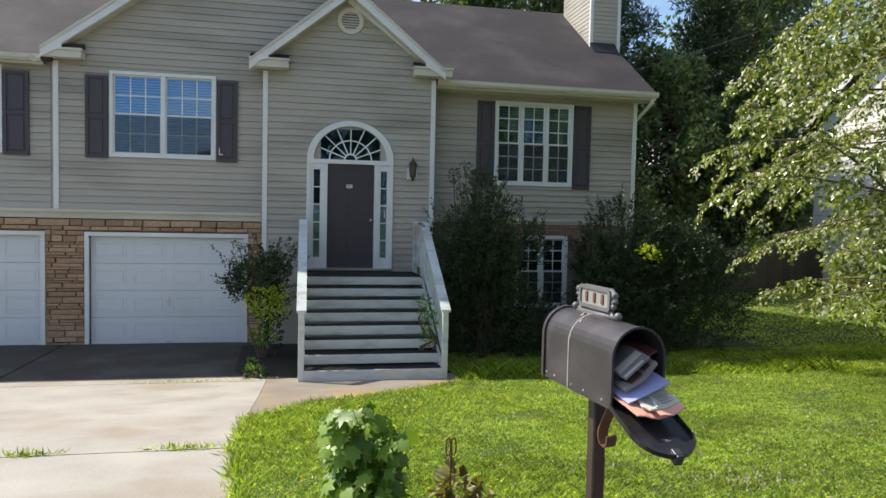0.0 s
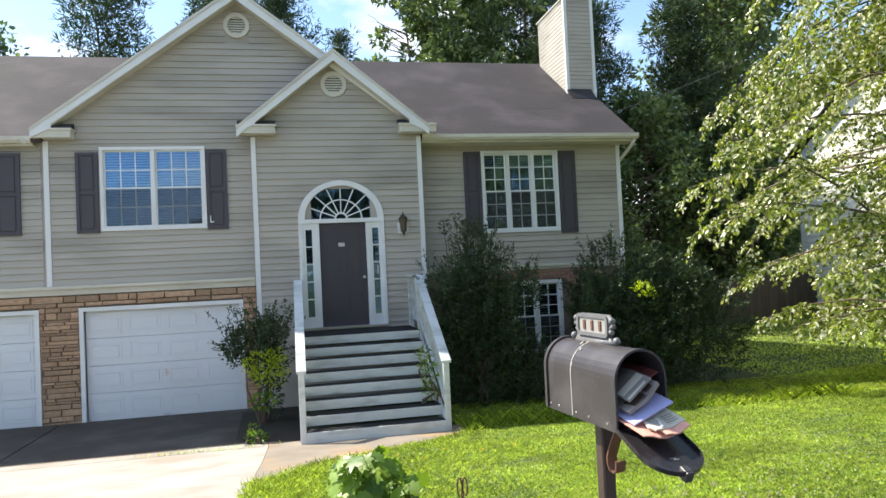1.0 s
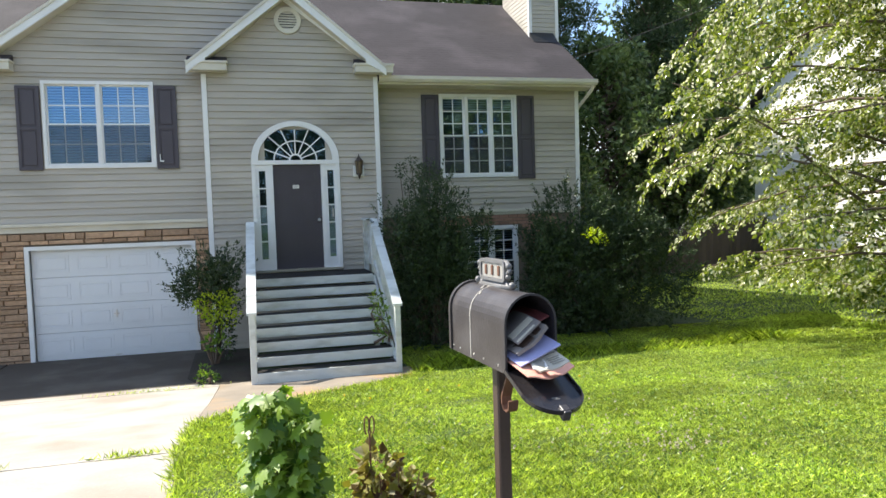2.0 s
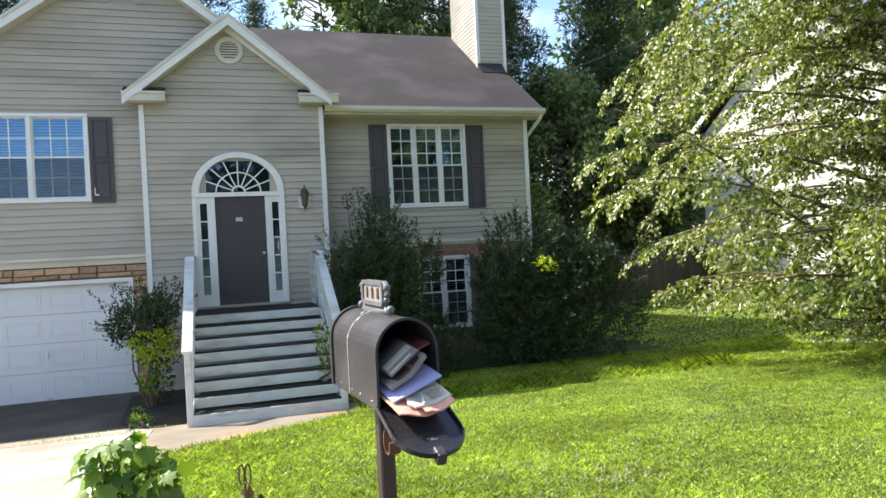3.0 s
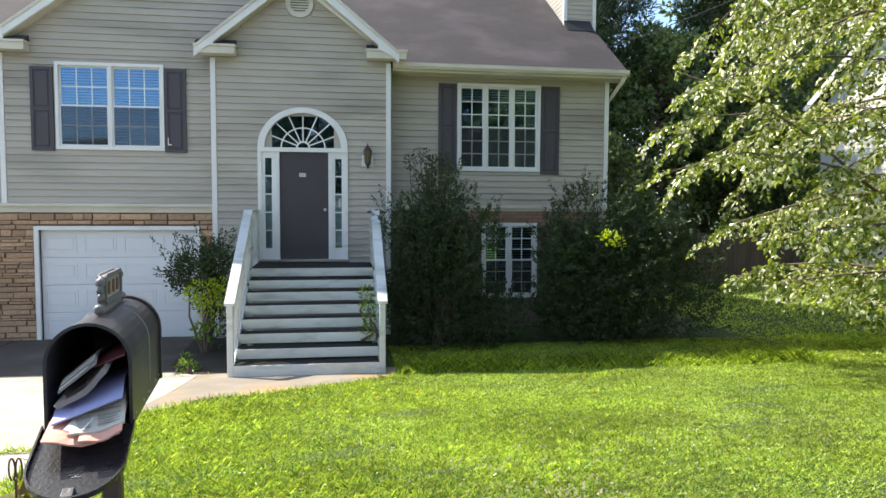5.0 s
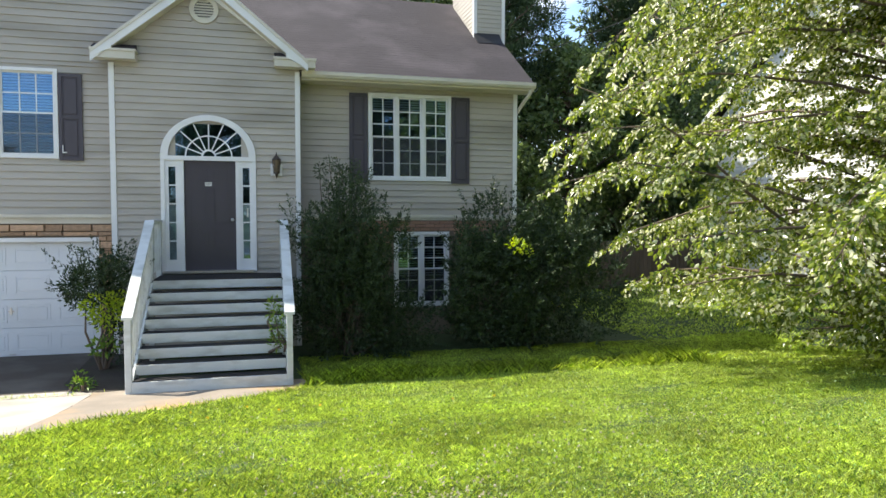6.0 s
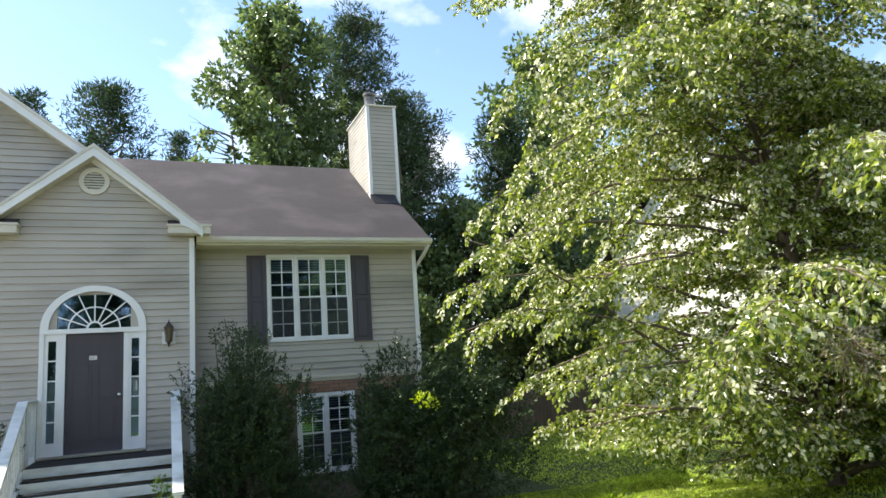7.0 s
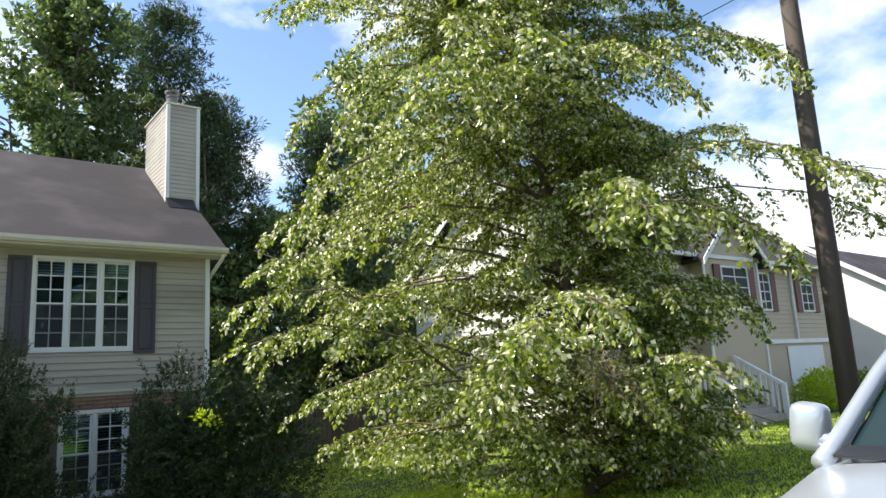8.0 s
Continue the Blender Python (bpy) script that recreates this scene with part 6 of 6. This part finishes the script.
def loft(bm, sections):
    rows = [[bm.verts.new(p) for p in s] for s in sections]
    k = len(rows[0])
    for a, b in zip(rows, rows[1:]):
        for i in range(k):
            bm.faces.new((a[i], a[(i + 1) % k], b[(i + 1) % k], b[i]))
    bm.faces.new(rows[0])
    bm.faces.new(rows[-1])
    bmesh.ops.recalc_face_normals(bm, faces=bm.faces)
    return bm


def car_section(x, hw, zb, zs, zt):
    """Half-round-shouldered cross-section: half width, sill, shoulder and top heights."""
    pts = [(hw * 0.92, zb), (hw, zb + 0.12), (hw, zs - 0.12), (hw * 0.97, zs - 0.03), (hw * 0.88, zs + (zt - zs) * 0.45), (hw * 0.55, zs + (zt - zs) * 0.9), (0.0, zt)]
    return [(x, y, z) for y, z in pts] + [(x, -y, z) for y, z in pts[-2::-1]]


STN = [(0.0, 0.62, 0.30, 0.55, 0.60), (0.06, 0.74, 0.22, 0.66, 0.70), (0.25, 0.84, 0.20, 0.80, 0.86), (0.6, 0.88, 0.19, 0.87, 0.94), (1.0, 0.89, 0.19, 0.94, 1.01), (1.35, 0.89, 0.19, 0.97, 1.03), (2.0, 0.89, 0.19, 0.95, 1.0),
       (3.2, 0.89, 0.19, 0.97, 1.0), (3.9, 0.88, 0.20, 0.99, 1.04), (4.3, 0.84, 0.24, 0.98, 1.02), (4.55, 0.74, 0.30, 0.86, 0.90)]
body = part("body", loft(bmesh.new(), [car_section(*s) for s in STN]), M_CAR, car, "silver painted body", smooth=True)
part("roof", loft(bmesh.new(), [[(x, y * w, z + (0.05 if abs(y) < 0.4 else 0)) for y, z in ((1, zz - 0.03), (0.94, zz), (0.35, zz + 0.02), (-0.35, zz + 0.02), (-0.94, zz), (-1, zz - 0.03))] for x, w, zz in ((1.86, 0.62, 1.52), (2.3, 0.64, 1.57), (3.0, 0.64, 1.57), (3.4, 0.60, 1.50))]), M_CAR, car, smooth=True)


def quad_slab(name, pts, material, parent, thick, label=""):
    bm = bmesh.new()
    f_ = bm.faces.new([bm.verts.new(p) for p in pts])
    bm.normal_update()
    n = f_.normal.copy()
    e = bmesh.ops.extrude_face_region(bm, geom=[f_])
    bmesh.ops.translate(bm, vec=-n * thick, verts=[v for v in e["geom"] if isinstance(v, bmesh.types.BMVert)])
    bmesh.ops.recalc_face_normals(bm, faces=bm.faces)
    return part(name, bm, material, parent, label)


M_CARGLASS = mat("car_glass", (0.012, 0.028, 0.032), 0.08, vary=0.05, bump=0, spec=0.25)
quad_slab("windshield", [(1.20, 0.74, 1.02), (1.20, -0.74, 1.02), (1.88, -0.59, 1.53), (1.88, 0.59, 1.53)], M_CARGLASS, car, 0.006, "tinted windscreen")
quad_slab("rear_window", [(4.05, -0.66, 1.03), (4.05, 0.66, 1.03), (3.36, 0.56, 1.51), (3.36, -0.56, 1.51)], M_CARGLASS, car, 0.006)
for s in (-1, 1):
    quad_slab("side_window", [(1.50, s * 0.80, 0.98), (3.75, s * 0.80, 1.0), (3.3, s * 0.65, 1.50), (1.95, s * 0.65, 1.52)], M_CARGLASS, car, 0.006)
    ap = bmesh.new()
    tube(ap, [(1.08, s * 0.80, 0.975), (1.22, s * 0.775, 1.06), (1.55, s * 0.70, 1.31), (1.9, s * 0.62, 1.54)], [0.045, 0.042, 0.038, 0.035], 8)
    part("pillar", ap, M_CAR, car, smooth=True)
    cp = bmesh.new()
    tube(cp, [(3.34, s * 0.62, 1.52), (3.8, s * 0.68, 1.22), (4.1, s * 0.74, 1.02)], [0.05, 0.07, 0.09], 8)
    part("pillar", cp, M_CAR, car, smooth=True)
    mb = bmesh.new()
    box(mb, -0.065, 0.065, -0.085, 0.085, -0.105, 0.105)
    bmesh.ops.bevel(mb, geom=mb.edges[:], offset=0.058, segments=4, affect="EDGES", profile=0.55)
    bmesh.ops.transform(mb, matrix=pose(1.37, s * 0.955, 1.10, s * 6, 0, 0), verts=mb.verts[:])
    tube(mb, [(1.36, s * 0.80, 1.02), (1.35, s * 0.92, 1.05)], [0.035, 0.04], 8)
    mi = part("wing_mirror", mb, M_CAR, car, "silver wing mirror housing", smooth=True)
    part("mirror_glass", boxes((1.430, 1.436, s * 0.955 - 0.07, s * 0.955 + 0.07, 1.02, 1.17)), M_STEEL, mi)
    hl = bmesh.new()
    bmesh.ops.create_uvsphere(hl, u_segments=14, v_segments=10, radius=1.0, matrix=pose(0.16, s * 0.62, 0.64, 0, -20, s * 25) @ Matrix.Diagonal((0.13, 0.17, 0.07, 1)))
    part("headlight", hl, M_STEEL, car, "clear headlight", smooth=True)
    for wx in (0.88, 3.62):
        wh = bmesh.new()
        y0, y1 = (s * 0.70, s * 0.905) if s > 0 else (s * 0.905, s * 0.70)
        ring(wh, [(wx + 0.2 * math.cos(a), 0.315 + 0.2 * math.sin(a)) for a in np.linspace(0, 6.283, 25)[:-1]], [(wx + 0.315 * math.cos(a), 0.315 + 0.315 * math.sin(a)) for a in np.linspace(0, 6.283, 25)[:-1]], "y", y0, y1)
        wheel = part("tyre", wh, M_TYRE, car)
        part("rim", disc(bmesh.new(), (wx, 0.315), 0.199, "y", y0 + 0.02, y1 - 0.02), M_STEEL, wheel)
part("cowl", quad_slab("cowl", [(1.06, 0.74, 1.02), (1.06, -0.74, 1.02), (1.20, -0.74, 1.045), (1.20, 0.74, 1.045)], M_CARTRIM, car, 0.01) and boxes((1.12, 1.15, -0.5, 0.5, 1.045, 1.055)), M_CARTRIM, car, "black wiper blade")

# ---- fence at the lawn's end ----
fence = thing("wooden_fence", "weathered brown board fence under the trees", "fence", at=(0, 0, 0))
for k in range(72):
    x = 7.6 + k * 0.15
    z0 = float(gz(x, 6.4))
    part("board", boxes((x, x + 0.14, 6.4, 6.42, z0 + 0.03, z0 + 1.55 + 0.03 * math.sin(k * 1.7))), M_FENCE, fence)
for z in (0.4, 1.2):
    part("rail", boxes((7.6, 18.4, 6.421, 6.46, 0.25 + z, 0.33 + z)), M_FENCE, fence)

# ---- stone veneer, brick base ----
sr = random.Random(9)


def stone_mesh():
    bm = bmesh.new()
    box(bm, 0, 1, -0.5, 0.5, 0, 1)
    for v in bm.verts:
        if v.co.y < 0:
            v.co.x = 0.5 + (v.co.x - 0.5) * sr.uniform(0.90, 0.99)
            v.co.z = 0.5 + (v.co.z - 0.5) * sr.uniform(0.80, 0.98)
            v.co.y = -0.5 + sr.uniform(-0.12, 0.12)
    me = bpy.data.meshes.new("stone")
    bm.normal_update()
    bm.to_mesh(me)
    bm.free()
    me.materials.append(M_STONE)
    return me


STONES = [stone_mesh() for _ in range(12)]


def lay_stones(x0, x1, z0, z1, holes, y, parent):
    z = z0
    while z < z1 - 0.03:
        h = min(sr.choice((0.045, 0.06, 0.08, 0.10, 0.13)), z1 - z)
        x = x0 - sr.uniform(0, 0.2)
        while x < x1:
            w = sr.uniform(0.14, 0.62)
            a, b = max(x, x0), min(x + w, x1)
            for hx0, hx1, hz0, hz1 in holes:
                if hz0 < z + h * 0.6 and z + h * 0.4 < hz1:
                    if a >= hx0 - 0.01 and b <= hx1 + 0.01:
                        b = a
                    elif a < hx0 < b:
                        b = hx0
                    elif a < hx1 < b:
                        a = hx1
            if b - a > 0.05:
                ob = new("stone", sr.choice(STONES))
                d = sr.uniform(0.05, 0.085)
                ob.parent = parent
                ob.location = (a + 0.004, y + 0.035 - d / 2 + 0.008, z + 0.004)
                ob.scale = (b - a - 0.008, d, h - 0.008)
            x += w
        z += h


lay_stones(-6.75, EX0 - 0.02, -0.1, 2.33, [(G1[0] - 0.076, G1[1] + 0.076, -1, 2.077), (G2[0] - 0.076, G2[1] + 0.076, -1, 2.077)], YL, stone_wall)
bk = bmesh.new()
box(bk, 0, 0.2, -0.02, 0.02, 0, 0.062, bevel=0.004)
brick_me = bpy.data.meshes.new("brick")
bk.to_mesh(brick_me)
bk.free()
brick_me.materials.append(M_BRICK)
for r in range(9):
    for c in range(13):
        x = 2.9 + c * 0.212 + (0.106 if r % 2 else 0)
        z = 1.72 + r * 0.073
        if x > 2.85 and not (BW[0] - 0.2 < x < BW[1] and z < BW[3] + 0.0):
            ob = new("brick", brick_me)
            ob.parent = base_r
            ob.location = (x, YR + 0.012, z)

# ---- grass ----


def on_lawn(x, y):
    ok = ~((x < np.interp(y, EDGE_Y, EDGE_X) - 0.015 * np.sin(23 * y)) & (y > -12.25))
    ok &= ~((y > np.interp(x, WALK_X, WALK_Y) + 0.015) & (x < 1.53) & (y < 9))
    ok &= ~((y > 0.5) & (x > -10) & (x < 6.6) & (y < 9))
    return ok


def grass(name, x0, x1, y0, y1, count, hgt, wid, seed, label):
    g = np.random.default_rng(seed)
    x, y = g.uniform(x0, x1, count), g.uniform(y0, y1, count)
    k = on_lawn(x, y)
    x, y = x[k], y[k]
    patch = 0.5 + 0.5 * np.sin(1.7 * x + 0.8 * np.sin(1.3 * y)) * np.sin(1.1 * y + 1.3 * np.sin(0.7 * x))
    n = len(x)
    h = hgt * g.uniform(0.55, 1.25, n) * (0.75 + 0.5 * patch)
    w = wid * g.uniform(0.7, 1.4, n)
    a = g.uniform(0, 6.283, n)
    lean = g.uniform(0.25, 1.5, n) * h
    b = np.stack([x, y, gz(x, y) - 0.008], 1)
    s = np.stack([np.cos(a + 1.57), np.sin(a + 1.57), np.zeros(n)], 1) * w[:, None] / 2
    m = b + np.stack([np.cos(a) * lean * 0.3, np.sin(a) * lean * 0.3, h * 0.5], 1)
    t = b + np.stack([np.cos(a) * lean, np.sin(a) * lean, h], 1)
    v = np.stack([b, m + s, t, m - s], 1).reshape(-1, 3)
    f = np.array([[0, 1, 2], [0, 2, 3]])[None] + 4 * np.arange(n)[:, None, None]
    return tagged(from_arrays(name, v, f.reshape(-1, 3), L_GRASS), label, "grass", kind="stuff")


grass("grass", -1.9, 8.5, -12.05, -6.2, 600000, 0.032, 0.0050, 61, "bright green uneven lawn grass in the sun")
grass("grass", -1.9, 11.0, -6.2, -1.2, 250000, 0.042, 0.0080, 62, "bright green uneven lawn grass near the house")
grass("grass", 8.5, 24.0, -12.0, 7.0, 120000, 0.055, 0.022, 63, "green lawn grass under the tree")
grass("grass_tuft", 1.5, 8.5, -3.7, -2.7, 2600, 0.15, 0.0045, 64, "taller uncut grass along the bushes")
grass("grass_tuft", -1.6, 1.0, -9.8, -4.2, 5200, 0.060, 0.005, 65, "ragged grass fringe along the drive")
wg = np.random.default_rng(68)
wn_ = 80000
wx, wy = wg.uniform(-1.9, 9.0, wn_), wg.uniform(-12.0, -2.9, wn_)
dens = 0.5 + 0.5 * np.sin(2.3 * wx + 1.1 * np.sin(1.9 * wy)) * np.sin(1.9 * wy - 0.9 * np.sin(1.4 * wx))
wk_ = on_lawn(wx, wy) & (wg.random(wn_) < 0.25 + 0.75 * dens)
wx, wy = wx[wk_], wy[wk_]
wb_ = np.stack([wx, wy, gz(wx, wy) + wg.uniform(0.005, 0.035, len(wx))], 1)
tagged(leaves("lawn_weeds", wb_, wg.normal(0, 1.0, wb_.shape) + np.array([0, 0, 0.55]), wg.uniform(0.014, 0.034, len(wb_)), wg.uniform(0.008, 0.017, len(wb_)), leaf_mat("lawn_weed", (0.07, 0.17, 0.02), (0.34, 0.46, 0.09), 0.35, 0.3), None, wg), "broad-leaved weeds and clover among the grass", "weeds", kind="stuff")
cg = np.random.default_rng(66)


def clover(name, label, spots, n, size, mm):
    c = np.array(spots)[cg.integers(0, len(spots), n)]
    xy = c[:, :2] + cg.normal(0, 1, (n, 2)) * c[:, 2:3]
    p = np.stack([xy[:, 0], xy[:, 1], gz(xy[:, 0], xy[:, 1]) + cg.uniform(0.05, 0.085, n)], 1)
    k = on_lawn(xy[:, 0], xy[:, 1])
    p = np.repeat(p[k], 9, 0)
    d = unit(cg.normal(size=p.shape) + np.array([0, 0, 0.6]))
    return tagged(leaves(name, p, d, size * cg.uniform(0.7, 1.2, len(p)), size * 0.8, mm, None, cg), label, "clover", kind="stuff")


clover("clover_flowers", "white clover heads scattered in the lawn", [(1.5, -9.4, 0.25), (2.1, -9.5, 0.4), (1.2, -8.8, 0.7), (3.2, -8.6, 0.9), (0.6, -7.6, 0.8), (1.9, -9.9, 0.15), (4.4, -8.2, 0.8)], 260, 0.012, L_CLOVER)
clover("dandelion_flowers", "yellow dandelion flowers in the lawn", [(1.4, -6.6, 1.3), (3.2, -7.6, 1.4), (2.4, -5.6, 1.0)], 9, 0.02, leaf_mat("dandelion", (0.75, 0.50, 0.02), (0.8, 0.6, 0.05), 0.7, 0.2))
jr = np.random.default_rng(67)
jn = 480
jx = np.concatenate([jr.normal(-1.75, 0.15, jn // 3), jr.normal(-2.9, 0.12, jn // 3), jr.normal(-2.4, 0.45, jn // 3)])
jy = np.concatenate([np.full(2 * (jn // 3), -8.15), np.full(jn // 3, -3.1)]) + jr.normal(0, 0.02, 3 * (jn // 3))
jb = np.stack([jx, jy, gz(0 * jx, jy) + 0.02], 1)
tagged(leaves("joint_weeds", jb, jr.normal(0, 0.6, jb.shape) + np.array([0, 0, 0.7]), jr.uniform(0.03, 0.085, len(jb)), 0.008, L_GRASS, None, jr), "grass weeds growing in the drive's joints", "weeds", kind="stuff")

# long blades creeping over the concrete's edge
er = np.random.default_rng(71)
ey = er.uniform(-12.0, -6.7, 2600)
ex = np.interp(ey, EDGE_Y, EDGE_X) + er.normal(0.02, 0.035, len(ey)) + 0.03 * np.sin(5 * ey) * np.sin(13 * ey)
fx = er.uniform(-1.4, 1.5, 2200)
fy = np.interp(fx, WALK_X, WALK_Y) + er.normal(-0.02, 0.035, len(fx)) + 0.03 * np.sin(6 * fx)
fb = np.stack([np.concatenate([ex, fx]), np.concatenate([ey, fy]), np.zeros(len(ey) + len(fy))], 1)
fb[:, 2] = gz(fb[:, 0], fb[:, 1]) + 0.012
fw = er.normal(0, 0.75, fb.shape) + np.array([-0.35, 0.15, 0.55])
tagged(leaves("edge_grass", fb, fw, er.uniform(0.03, 0.11, len(fb)), er.uniform(0.004, 0.009, len(fb)), L_GRASS, None, er), "ragged grass blades creeping over the concrete edge", "grass", kind="stuff")
